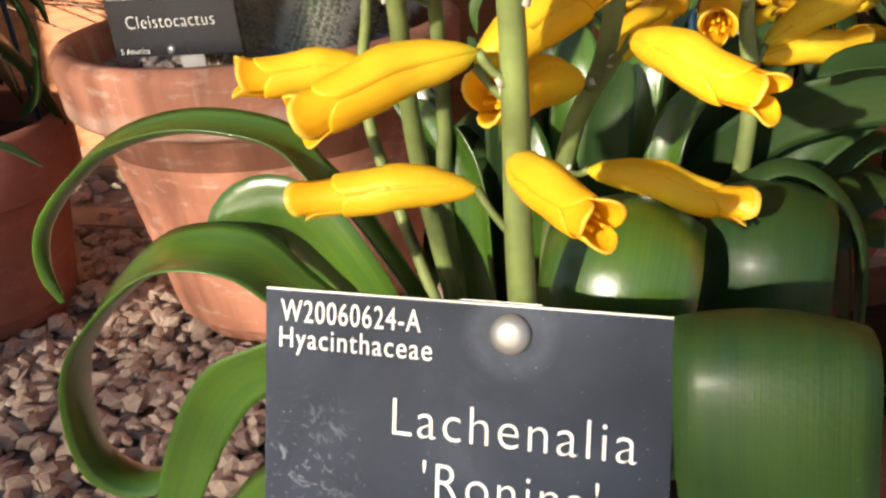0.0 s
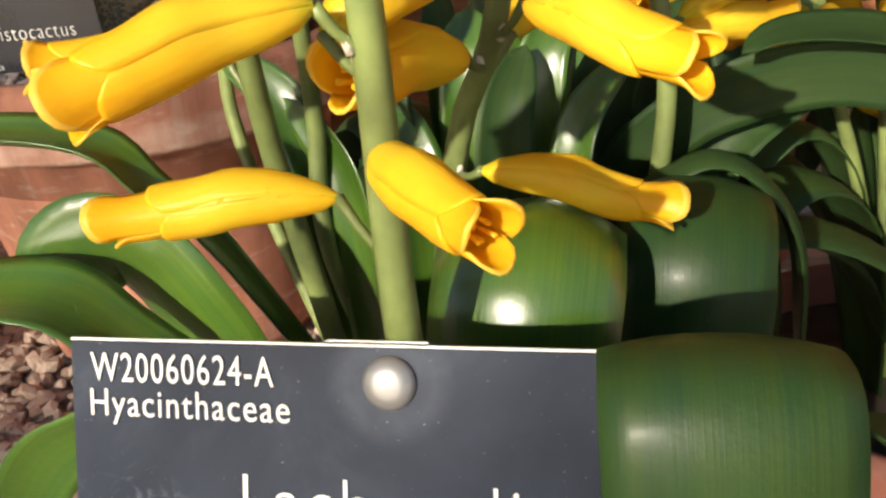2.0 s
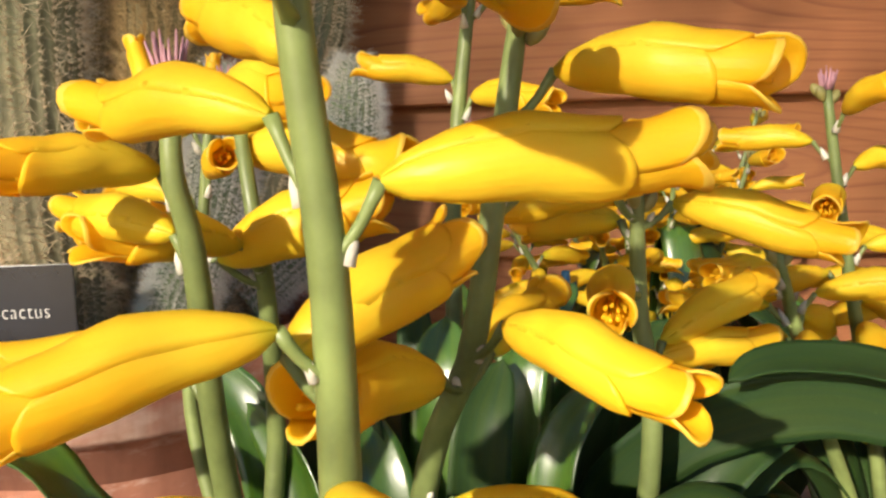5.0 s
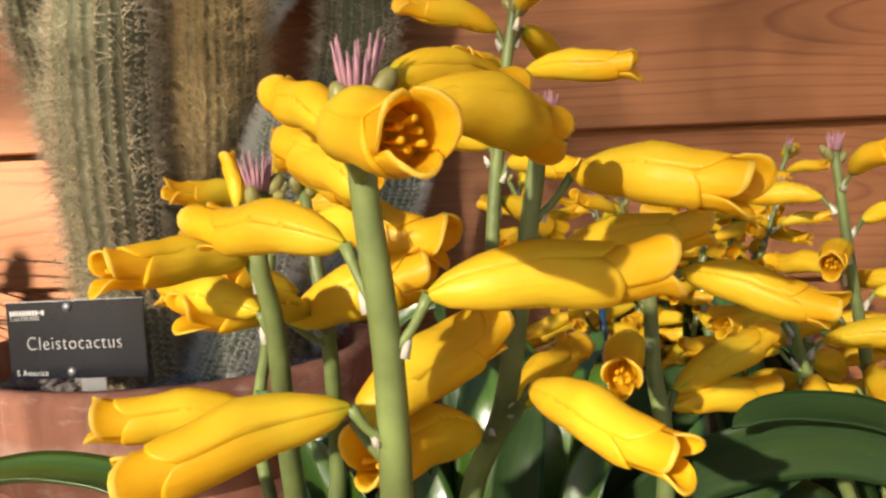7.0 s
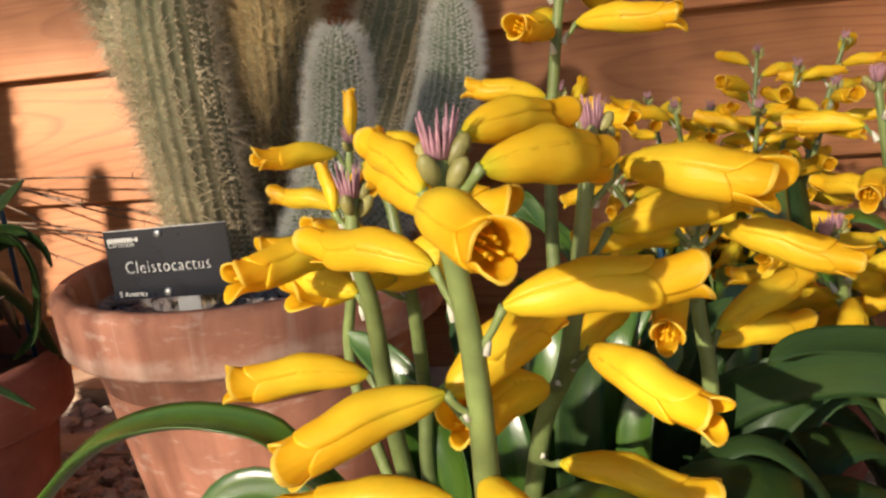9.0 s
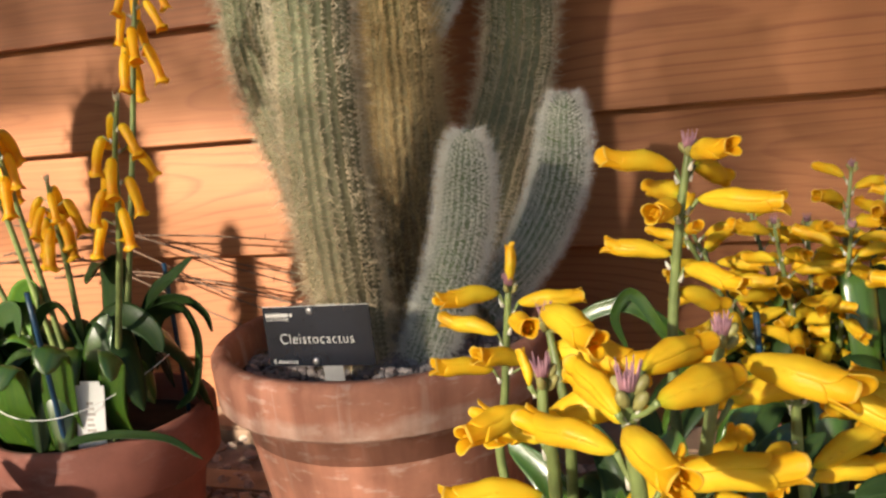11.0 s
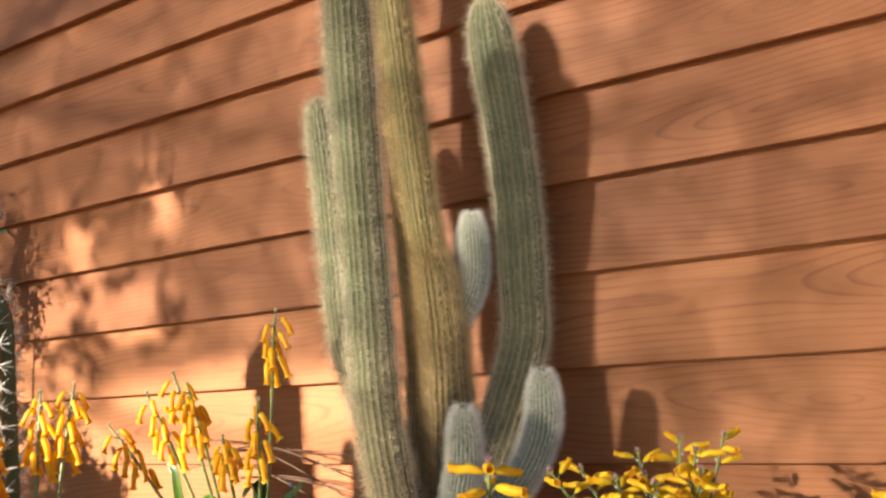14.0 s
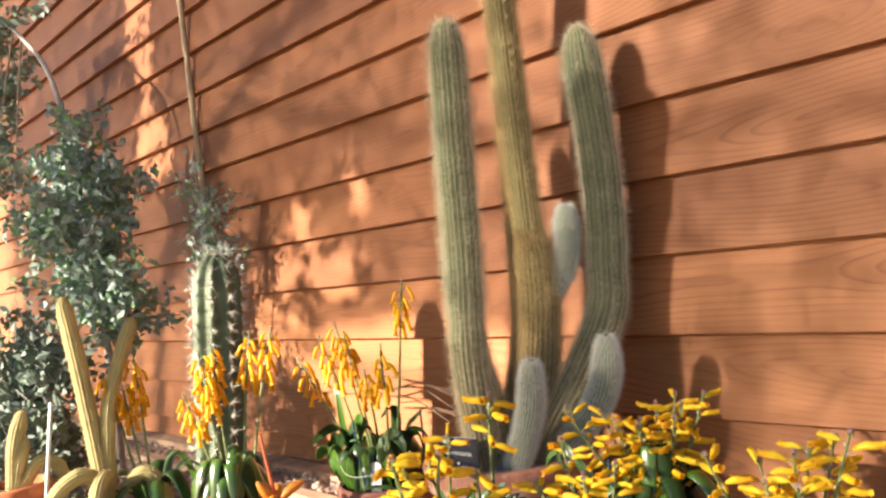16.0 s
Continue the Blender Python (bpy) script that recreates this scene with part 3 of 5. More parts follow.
def plant_label(m, label, height, slate, wide=0.1):
    t = thing("plant_label", (0, 0, 0), label, "plant label")
    t.matrix_world = m
    part("plate", box(bmesh.new(), (0, 0, -height), (wide, 0.0016, 0), 0.0003), slate, t, smooth=False)
    part("edge", box(bmesh.new(), (0.0, 0.0003, 0.0), (wide, 0.0013, 0.0004)), WHITE, t, "pale cut edge", smooth=False)
    part("stake", box(bmesh.new(), (wide * 0.5, 0.0019, -0.15), (wide * 0.5 + 0.019, 0.0028, 0.0007), 0.0003), ALU, t, smooth=False)
    return t


def frame_of(tl, tr, lower):
    tl, tr, lower = Vector(tl), Vector(tr), Vector(lower)
    x = (tr - tl).normalized()
    n = x.cross(lower - tl).normalized()
    z = n.cross(x) if n.cross(x).z > 0 else -n.cross(x)
    return Matrix.Translation(tl) @ Matrix((x, z.cross(x), z)).transposed().to_4x4()


HL, WL = 0.0625, 0.0955
lab = plant_label(frame_of((0.5572, -0.8471, 0.2855), (0.6503, -0.8515, 0.2865), (0.6165, -0.8715, 0.2322)), "black engraved plant label with white lettering and pale scuffs", HL, SLATE, WL)
lettering("W20060624-A", (0.0043, -0.0073), 0.0052, 0.0351, lab, WHITE, 0.0)
lettering("Hyacinthaceae", (0.0040, -0.0136), 0.0049, 0.0382, lab, WHITE, 0.0)
lettering("Lachenalia", (0.0332, -0.0318), 0.0089, 0.0554, lab, WHITE, -0.014)
lettering("'Ronina'", (0.0408, -0.0460), 0.0089, 0.0400, lab, WHITE, -0.014)
rivet(0.0602, -0.0060, 0.0047, lab)
rivet(0.0602, -0.0581, 0.0047, lab)
HC = 0.0531
lab = plant_label(frame_of((0.2588, -0.4719, 0.3034), (0.3606, -0.4715, 0.3065), (0.2572, -0.4734, 0.2504)), "black engraved plant label with white lettering standing in the cactus pot", HC, SLATE_PLAIN, 0.1018)
bm = bmesh.new()
for k in range(11):
    box(bm, (0.003 + 0.0024 * k, -0.0005, -0.009 + 0.001 * (k == 9)), (0.0047 + 0.0024 * k, -0.0001, -0.0056 - 0.001 * (k == 9)))
part("lettering", bm, WHITE, lab, "small white unreadable characters", smooth=False)
lettering("Cactaceae", (0.003, -0.23 * HC), 0.0037, 0.022, lab, WHITE)
lettering("Cleistocactus", (0.0145, -0.62 * HC), 0.0092, 0.070, lab, WHITE, -0.018)
lettering("S America", (0.005, -0.955 * HC), 0.0040, 0.0235, lab, WHITE)
rivet(0.0465, -0.075 * HC, 0.0032, lab)
rivet(0.0465, -0.915 * HC, 0.0032, lab)


# ---- lachenalia flowers ----
def flower_mesh(seed):
    """A tubular flower along +x from its base, one unit long: three humped outer tepals laid over three longer inner ones with flared tips."""
    rg = random.Random(seed)
    bm = bmesh.new()
    lift, droop = rg.uniform(0.02, 0.05), rg.uniform(0.01, 0.04)

    def axis(x):
        return lift * math.sin(math.pi * min(x, 1.0)) - droop * math.sin(math.pi * min(max(x - 0.45, 0.0) / 0.5, 1.0))

    def girth(x, table):
        for (x0, r0), (x1, r1) in zip(table, table[1:]):
            if x <= x1:
                f = (x - x0) / (x1 - x0)
                f = f * f * (3 - 2 * f)
                return r0 + (r1 - r0) * f
        return table[-1][1]

    def tepal(centre, half, x0, x1, table, proud, blunt, mats, keel, curl=0.0, rows=14, cols=8):
        """One tepal: a curved sheet with thickness; blunt: how far its corners stand back from its tip."""
        out, back = [], []
        for i in range(rows + 1):
            f = i / rows
            f = 1 - (1 - f) ** 1.35
            ro, rb = [], []
            for k in range(cols + 1):
                v = 2 * k / cols - 1
                x = x0 + (x1 - x0) * f - blunt * abs(v) ** 2.6 * f**4
                a = centre + half * v * (0.9 + 0.1 * math.sin(math.pi * f))
                r = girth(x, table) * (1 + proud * (1 - 0.75 * v * v) + keel * math.exp(-((v / 0.28) ** 2)) * f * (1.3 - f) * 2)
                r += curl * max(0.0, f - 0.75) ** 2 * 16 * (0.4 + 0.6 * v * v)
                t = 0.007 + 0.010 * (f > 0.85) * (1 - v * v)
                for rad, row in ((r, ro), (max(0.004, r - t), rb)):
                    row.append(bm.verts.new((x, rad * math.cos(a), axis(x) + rad * math.sin(a))))
            out.append(ro)
            back.append(rb)
        for i in range(rows):
            for k in range(cols):
                rim = i >= rows - 1 and mats[1] != mats[0]
                bm.faces.new((out[i][k], out[i][k + 1], out[i + 1][k + 1], out[i + 1][k])).material_index = mats[1] if rim else mats[0]
                bm.faces.new((back[i][k], back[i + 1][k], back[i + 1][k + 1], back[i][k + 1])).material_index = mats[2]
            for k in (0, cols):
                bm.faces.new((out[i][k], out[i + 1][k], back[i + 1][k], back[i][k])).material_index = mats[1] if i > rows * 0.7 else mats[0]
        for k in range(cols):
            bm.faces.new((out[rows][k], out[rows][k + 1], back[rows][k + 1], back[rows][k])).material_index = mats[1]

    turn = rg.uniform(-0.25, 0.25)
    hump = rg.uniform(0.116, 0.130)
    outer = ((0.0, 0.022), (0.05, 0.064), (0.13, 0.092), (0.27, hump), (0.47, 0.143), (0.66, 0.134), (0.88, 0.116))
    inner = ((0.0, 0.015), (0.05, 0.050), (0.2, 0.078), (0.5, 0.110), (0.76, 0.110), (0.88, 0.110), (0.96, 0.126), (1.02, 0.150))
    for k in range(3):
        a = turn + math.pi / 6 + 2 * math.pi * k / 3 + rg.uniform(-0.08, 0.08)
        tepal(a, 1.18, 0.0, rg.uniform(0.94, 1.03), inner, 0.04, rg.uniform(0.06, 0.11), (0, 1, 0), 0.06, rg.uniform(-0.03, 0.035))
    for k in range(3):
        a = turn + math.pi / 2 + 2 * math.pi * k / 3 + rg.uniform(-0.06, 0.06)
        end = rg.uniform(0.74, 0.84) if k == 0 else rg.uniform(0.70, 0.84)
        tepal(a, 1.20, 0.0, end, outer, 0.045 if k == 0 else 0.02, rg.uniform(0.06, 0.11), (0, 0, 0), 0.03)
    # stamens
    for k in range(6):
        a = k * math.pi / 3 + 0.4
        p = [Vector((x, 0.05 * math.cos(a) * x, axis(x) + 0.05 * math.sin(a) * x)) for x in (0.60, 0.78, 0.86 + 0.04 * (k % 2))]
        before = len(bm.faces)
        tube(bm, p, [0.006, 0.006, 0.013], 5)
        bm.faces.ensure_lookup_table()
        for f in bm.faces[before:]:
            f.material_index = 0
    # throat
    rings = [[bm.verts.new((x, r * math.cos(2 * math.pi * k / 12), axis(x) + r * math.sin(2 * math.pi * k / 12))) for k in range(12)] for x, r in ((0.72, 0.09), (0.62, 0.05), (0.58, 0.004))]
    for p, q in zip(rings, rings[1:]):
        for k in range(12):
            bm.faces.new((p[k], p[(k + 1) % 12], q[(k + 1) % 12], q[k])).material_index = 0
    off = Vector((seed * 7.3, seed * 3.1, 0))
    twist = rg.uniform(-0.05, 0.05)
    for v in bm.verts:
        k = min(1.0, v.co.x * 2)
        v.co += k * 0.008 * noise.noise_vector(v.co * 7 + off) + k * 0.028 * noise.noise_vector(v.co * 2.2 - off)
        v.co.y += twist * math.sin(math.pi * min(1.0, v.co.x))
    bmesh.ops.recalc_face_normals(bm, faces=bm.faces)
    me = bpy.data.meshes.new("flower")
    bm.to_mesh(me)
    bm.free()
    for m in (YELLOW, PALE):
        me.materials.append(m)
    me.shade_smooth()
    return me


def hanging_mesh(seed):
    """A slim hanging tube with a flared, toothed mouth, along +x, one unit long."""
    rg = random.Random(seed)
    bm = bmesh.new()
    n = 12
    bend = rg.uniform(0.02, 0.1)
    rows = []
    for x, r, re in ((0, 0.02, 0), (0.04, 0.09, 0), (0.15, 0.125, 0), (0.35, 0.13, 0), (0.6, 0.12, 0), (0.8, 0.115, 0), (0.9, 0.135, 0), (0.97, 0.18, 0.03), (1.0, 0.2, 0.04), (0.97, 0.16, 0.02), (0.85, 0.09, 0), (0.6, 0.05, 0)):
        rows.append([bm.verts.new((x + re * math.cos(3 * 2 * math.pi * k / n), r * math.cos(2 * math.pi * k / n), bend * math.sin(3 * x) + r * math.sin(2 * math.pi * k / n))) for k in range(n)])
    for i, (a, b) in enumerate(zip(rows, rows[1:])):
        for k in range(n):
            bm.faces.new((a[k], a[(k + 1) % n], b[(k + 1) % n], b[k])).material_index = 1 if i in (6, 7, 8) else 0
    bmesh.ops.recalc_face_normals(bm, faces=bm.faces)
    me = bpy.data.meshes.new("flower")
    bm.to_mesh(me)
    bm.free()
    me.materials.append(ORANGE)
    me.materials.append(YELLOW)
    me.shade_smooth()
    return me


FLOWERS = [flower_mesh(s) for s in range(9)]
HANGING = [hanging_mesh(s) for s in range(4)]


def stalk_mesh(bm, a, b, r):
    mid = a.lerp(b, 0.55) + Vector((0, 0, -0.0012))
    return tube(bm, spline([a, mid, b], 5), [r * k for k in (1.5, 1.1, 0.9, 0.9, 1.0, 1.2)], 6)


def petals(stem, base, az, el, length, kinds, kind, roll=0.0, plump=1.0):
    a, e = radians(az), radians(el)
    d = Vector((math.cos(a) * math.cos(e), math.sin(a) * math.cos(e), math.sin(e)))
    ob = new("flower", kinds[kind % len(kinds)])
    ob.parent = stem
    y = Vector((0, 0, 1)).cross(d).normalized()
    m = Matrix((d, y, d.cross(y))).transposed().to_4x4()
    ob.matrix_local = Matrix.Translation(base) @ m @ pose(0, 0, 0, roll) @ Matrix.Diagonal((length, length * plump, length * plump, 1))
    return ob


class Spike:
    """A flower stem of a plant. bloom() adds flowers; close() makes the stem's mesh with its stalks and bracts."""

    def __init__(self, plant, points, r=0.0027, n=24, material=None):
        self.pts, self.plant, self.n = spline(points, n), plant, n
        self.ob = new("flower_stem", bpy.data.meshes.new("flower_stem"))
        self.ob.parent = plant
        self.bm = tube(bmesh.new(), self.pts, [r * (1.1 - 0.5 * (i / n) ** 1.5) for i in range(n + 1)], 10)
        self.r, self.count, self.material = r, 0, material or STEM

    def at(self, z):
        for a, b in zip(self.pts, self.pts[1:]):
            if a.z <= z <= b.z:
                return a.lerp(b, (z - a.z) / max(1e-6, b.z - a.z))
        return self.pts[-1] if z > self.pts[-1].z else self.pts[0]

    def bract(self, points, radii):
        """A little papery bract below a flower's stalk."""
        before = len(self.bm.faces)
        tube(self.bm, points, radii, 6)
        self.bm.faces.ensure_lookup_table()
        for f in self.bm.faces[before:]:
            f.material_index = 1

    def bloom(self, z, paz, ped, rise, az, el, length, kinds=None):
        s = self.at(z)
        base = s + Vector((ped * math.cos(radians(paz)), ped * math.sin(radians(paz)), rise))
        stalk_mesh(self.bm, s - Vector((0, 0, 0.002)), base, 0.00085 * length / 0.037)
        foot = s + Vector((math.cos(radians(paz)), math.sin(radians(paz)), 0)) * self.r * 0.9
        self.bract([foot - Vector((0, 0, 0.001)), foot + Vector((0.0012 * math.cos(radians(paz)), 0.0012 * math.sin(radians(paz)), 0.0012)), foot + Vector((0.002 * math.cos(radians(paz)), 0.002 * math.sin(radians(paz)), 0.003))], [0.0014, 0.001, 0.0002])
        self.count += 1
        petals(self.ob, base, az, el, length, kinds or FLOWERS, self.count * 5 + int(z * 1000), (self.count * 47) % 50 - 25, 1.0 if kinds else 0.96)
        return self

    def reach(self, base, tip, drop=0.006, roll=0.0, thick=0.001, plump=0.97):
        """One flower between two places, on a stalk from the stem a little lower."""
        base, tip = Vector(base), Vector(tip)
        s = self.at(base.z - drop)
        out = (base - s).normalized()
        stalk_mesh(self.bm, s - Vector((0, 0, 0.0015)), base, thick)
        p = s + Vector((out.x, out.y, 0)).normalized() * self.r * 0.9
        self.bract([p - Vector((0, 0, 0.0012)), p + out * 0.001 + Vector((0, 0, 0.0006)), p + out * 0.0018 + Vector((0, 0, 0.0012))], [0.0009, 0.0008, 0.0002])
        self.count += 1
        d = tip - base
        az, el = math.degrees(math.atan2(d.y, d.x)), math.degrees(math.asin(d.z / d.length))
        petals(self.ob, base, az, el, d.length, FLOWERS, self.count * 4 + int(base.z * 1000), roll, plump)
        return self

    def many(self, count, seed, start=0.5, length=0.034, low=-22, high=14, kinds=None, turn=137.5, ped=0.005):
        rg = random.Random(seed)
        lo, hi = self.pts[0].z, self.pts[-1].z
        for k in range(count):
            f = (k + 0.5) / count
            z = lo + (hi - lo) * (start + (0.99 - start) * f)
            az = k * turn + rg.uniform(-28, 28) + seed * 61
            el = low + (high - low) * f + rg.uniform(-10, 10)
            self.bloom(z - 0.006, az, ped + 0.003 * rg.random(), 0.005, az + rg.uniform(-8, 8), el, length * rg.uniform(0.86, 1.06) * (1 - 0.2 * f), kinds)
        return self

    def close(self, tip="pink", size=1.0):
        self.bm.to_mesh(self.ob.data)
        self.bm.free()
        self.ob.data.materials.append(self.material)
        self.ob.data.materials.append(BRACT)
        self.ob.data.shade_smooth()
        top = self.pts[-1]
        rg = random.Random(int(top.x * 9999))
        if tip:
            bm = bmesh.new()
            for k in range(20):
                a = k * 2.4
                ln = rg.uniform(0.004, 0.009) * size
                d = Vector((math.cos(a) * rg.uniform(0.05, 0.35), math.sin(a) * rg.uniform(0.05, 0.35), 1)).normalized()
                p = top + Vector((math.cos(a), math.sin(a), 0)) * 0.0016 * size
                tube(bm, [p, p + d * ln * 0.5, p + d * ln], [0.0005 * size, 0.00042 * size, 0.00012 * size], 5)
            if tip == "pink":
                for k in range(4):
                    a = k * 1.9 + rg.random()
                    o = Vector((math.cos(a), math.sin(a), 0))
                    p = top + o * 0.0016 * size - Vector((0, 0, 0.0015 + 0.0012 * k)) * size
                    d = (o * 0.7 + Vector((0, 0, 1))).normalized() * 0.0062 * size
                    part("bud", tube(bmesh.new(), [p, p + d * 0.18, p + d * 0.45, p + d * 0.75, p + d * 0.94, p + d], [0.0006 * size, 0.0014 * size, 0.0018 * size, 0.0016 * size, 0.0009 * size, 0.0002 * size], 8), BUD_GREEN, self.ob, "green-maroon unopened bud")
            part("bud_tip", bm, PINK if tip == "pink" else BUD, self.ob, "pink unopened bud tips" if tip == "pink" else "pale withered stem tip")
        return self


# ---- the lachenalia behind the label ----
front = thing("lachenalia_plant", (0, 0, 0), "yellow-flowered lachenalia with broad arching leaves behind a label", "flowering plant", "yellow lachenalias")
s = Spike(front, [(0.612, -0.79, 0.17), (0.617, -0.832, 0.25), (0.6186, -0.8437, 0.2844), (0.6187, -0.8458, 0.3033), (0.6195, -0.849, 0.33), (0.620, -0.8535, 0.353), (0.6185, -0.858, 0.378), (0.6188, -0.861, 0.392)], 0.0032)
s.reach((0.6077, -0.8354, 0.3077), (0.5661, -0.8418, 0.3064), roll=-12, plump=0.88).reach((0.6177, -0.8450, 0.3190), (0.6402, -0.8752, 0.3175), roll=8, plump=0.92).reach((0.6137, -0.8549, 0.3434), (0.5822, -0.8745, 0.3355), roll=-10)
s.reach((0.6272, -0.8543, 0.3614), (0.6662, -0.8454, 0.3651), 0.009).reach((0.6136, -0.8531, 0.3696), (0.5819, -0.8374, 0.3723), 0.010).reach((0.6108, -0.842, 0.3371), (0.6347, -0.8159, 0.3508), 0.004, plump=1.2)
s.reach((0.6275, -0.8656, 0.3906), (0.6469, -0.8323, 0.3866)).reach((0.6195, -0.8725, 0.3853), (0.6372, -0.9022, 0.3842), 0.004).reach((0.6226, -0.8557, 0.3957), (0.6396, -0.8268, 0.3954), roll=15)
s.reach((0.6165, -0.866, 0.387), (0.600, -0.845, 0.3949), 0.004).reach((0.6160, -0.850, 0.3775), (0.598, -0.832, 0.3868), 0.004, plump=1.3)
s.close(size=1.1)
s = Spike(front, [(0.590, -0.77, 0.17), (0.588, -0.79, 0.25), (0.5835, -0.795, 0.29), (0.5835, -0.803, 0.3174), (0.585, -0.8115, 0.3486), (0.584, -0.816, 0.3628), (0.5845, -0.8157, 0.378)], 0.0028)
s.reach((0.580, -0.812, 0.3633), (0.561, -0.8398, 0.3644)).reach((0.5815, -0.8110, 0.3519), (0.5515, -0.7960, 0.3565)).reach((0.5772, -0.7996, 0.3246), (0.5399, -0.8166, 0.3285)).reach((0.5798, -0.8158, 0.3745), (0.5757, -0.8110, 0.3870), 0.003)
s.close()
s = Spike(front, [(0.60, -0.74, 0.17), (0.5792, -0.7537, 0.2528), (0.5791, -0.752, 0.298), (0.582, -0.764, 0.3335), (0.5808, -0.768, 0.3551), (0.5745, -0.758, 0.380)], 0.0026)
s.reach((0.5741, -0.7726, 0.3429), (0.6155, -0.7697, 0.3565), plump=1.15).reach((0.5745, -0.7569, 0.3674), (0.6170, -0.765, 0.3620), plump=1.25).reach((0.572, -0.755, 0.3837), (0.6000, -0.781, 0.3780), plump=1.15).reach((0.5815, -0.778, 0.3465), (0.5596, -0.8081, 0.3511))
s.close()
s = Spike(front, [(0.618, -0.77, 0.17), (0.616, -0.783, 0.25), (0.6233, -0.7901, 0.3018), (0.6328, -0.800, 0.3266), (0.6374, -0.803, 0.3519), (0.6415, -0.800, 0.3797), (0.643, -0.802, 0.389)], 0.0028)
s.reach((0.6296, -0.8024, 0.2998), (0.6707, -0.8045, 0.2909), 0.004, -8, plump=0.88).reach((0.6399, -0.8089, 0.3349), (0.6693, -0.8369, 0.3288), 0.007, 6).reach((0.6493, -0.7998, 0.3794), (0.6858, -0.8210, 0.3758), 0.009)
s.reach((0.6455, -0.7899, 0.3610), (0.6812, -0.7751, 0.3665)).reach((0.6285, -0.8096, 0.3252), (0.6118, -0.8442, 0.3318), 0.003, 20, plump=1.2).reach((0.6359, -0.7835, 0.3240), (0.6491, -0.7497, 0.3310), 0.004)
s.close(size=1.0)
s = Spike(front, [(0.655, -0.75, 0.17), (0.6713, -0.759, 0.2861), (0.6688, -0.7605, 0.33), (0.668, -0.763, 0.356)], 0.0026)
s.reach((0.6747, -0.7561, 0.3205), (0.7034, -0.7346, 0.3324)).reach((0.664, -0.7726, 0.3376), (0.6587, -0.8064, 0.3355), 0.004).reach((0.6762, -0.7606, 0.3532), (0.7118, -0.7731, 0.3440), 0.004).reach((0.673, -0.757, 0.3165), (0.704, -0.741, 0.318)).reach((0.663, -0.768, 0.3551), (0.6341, -0.772, 0.3526), 0.004).reach((0.665, -0.757, 0.3491), (0.6406, -0.735, 0.3465), 0.004)
s.close(size=0.9)
s = Spike(front, [(0.632, -0.715, 0.17), (0.620, -0.69, 0.29), (0.619, -0.683, 0.352), (0.624, -0.683, 0.404), (0.6295, -0.683, 0.440)], 0.0028)
s.bloom(0.4246, -179, 0.0038, 0.006, -154, 14, 0.0375).bloom(0.4311, -50, 0.0051, 0.006, -59, 10, 0.036).bloom(0.4253, 41, 0.0061, 0.006, 66, -17, 0.036).bloom(0.410, -1, 0.0081, 0.006, -16, -2, 0.0395)
s.bloom(0.4066, -99, 0.004, 0.006, -105, 7, 0.036).bloom(0.3838, -179, 0.0021, 0.006, 182, 12, 0.033).bloom(0.4116, 102, 0.0041, 0.006, 116, -1, 0.036).bloom(0.3649, 55, 0.0047, 0.006, 50, -24, 0.036).bloom(0.378, -20, 0.005, 0.006, -40, -6, 0.036)
s.close()
s = Spike(front, [(0.57, -0.715, 0.17), (0.532, -0.694, 0.273), (0.536, -0.694, 0.324), (0.5425, -0.695, 0.379)], 0.0026)
s.bloom(0.3694, -163, 0.0041, 0.006, -136, 4, 0.0345).bloom(0.3472, 151, 0.0052, 0.006, 170, 10, 0.033).bloom(0.3637, 12, 0.0058, 0.006, 11, 4, 0.033).bloom(0.3554, -45, 0.0049, 0.006, -61, 9, 0.036).bloom(0.3291, -163, 0.0057, 0.006, -144, 14, 0.0345).bloom(0.3337, -3, 0.0120, 0.006, -126, 20, 0.036)
s.bloom(0.377, 20, 0.001, 0.003, 60, 84, 0.020)
s.close(size=0.8)


def leaf(plant, points, width, face=(0, 0, 1), material=None, **more):
    return part("leaf", strap_leaf(points, width, face, **more), material or LEAF, plant)


leaf(front, [(0.58, -0.77, 0.22), (0.561, -0.79, 0.278), (0.553, -0.80, 0.296), (0.544, -0.80, 0.306), (0.528, -0.80, 0.310), (0.510, -0.80, 0.310), (0.489, -0.80, 0.304), (0.470, -0.80, 0.291), (0.456, -0.80, 0.276), (0.451, -0.80, 0.261), (0.453, -0.80, 0.247)], 0.0125, (0, -0.35, 1), blunt=0.5, fold=0.5, n=34)
leaf(front, [(0.585, -0.79, 0.21), (0.563, -0.815, 0.253), (0.550, -0.82, 0.268), (0.538, -0.82, 0.278), (0.523, -0.82, 0.280), (0.508, -0.82, 0.276), (0.490, -0.82, 0.262), (0.474, -0.82, 0.243), (0.467, -0.82, 0.220), (0.468, -0.82, 0.198), (0.480, -0.816, 0.187), (0.497, -0.81, 0.192)], 0.0225, (-0.2, -0.55, 1), blunt=0.4, fold=0.3, n=38)
leaf(front, [(0.59, -0.80, 0.19), (0.572, -0.823, 0.247), (0.556, -0.83, 0.254), (0.542, -0.83, 0.249), (0.531, -0.83, 0.243), (0.520, -0.83, 0.229), (0.508, -0.83, 0.207), (0.497, -0.83, 0.180), (0.489, -0.826, 0.150)], 0.0175, (-0.2, -0.6, 1), blunt=0.5, fold=0.3, n=28)
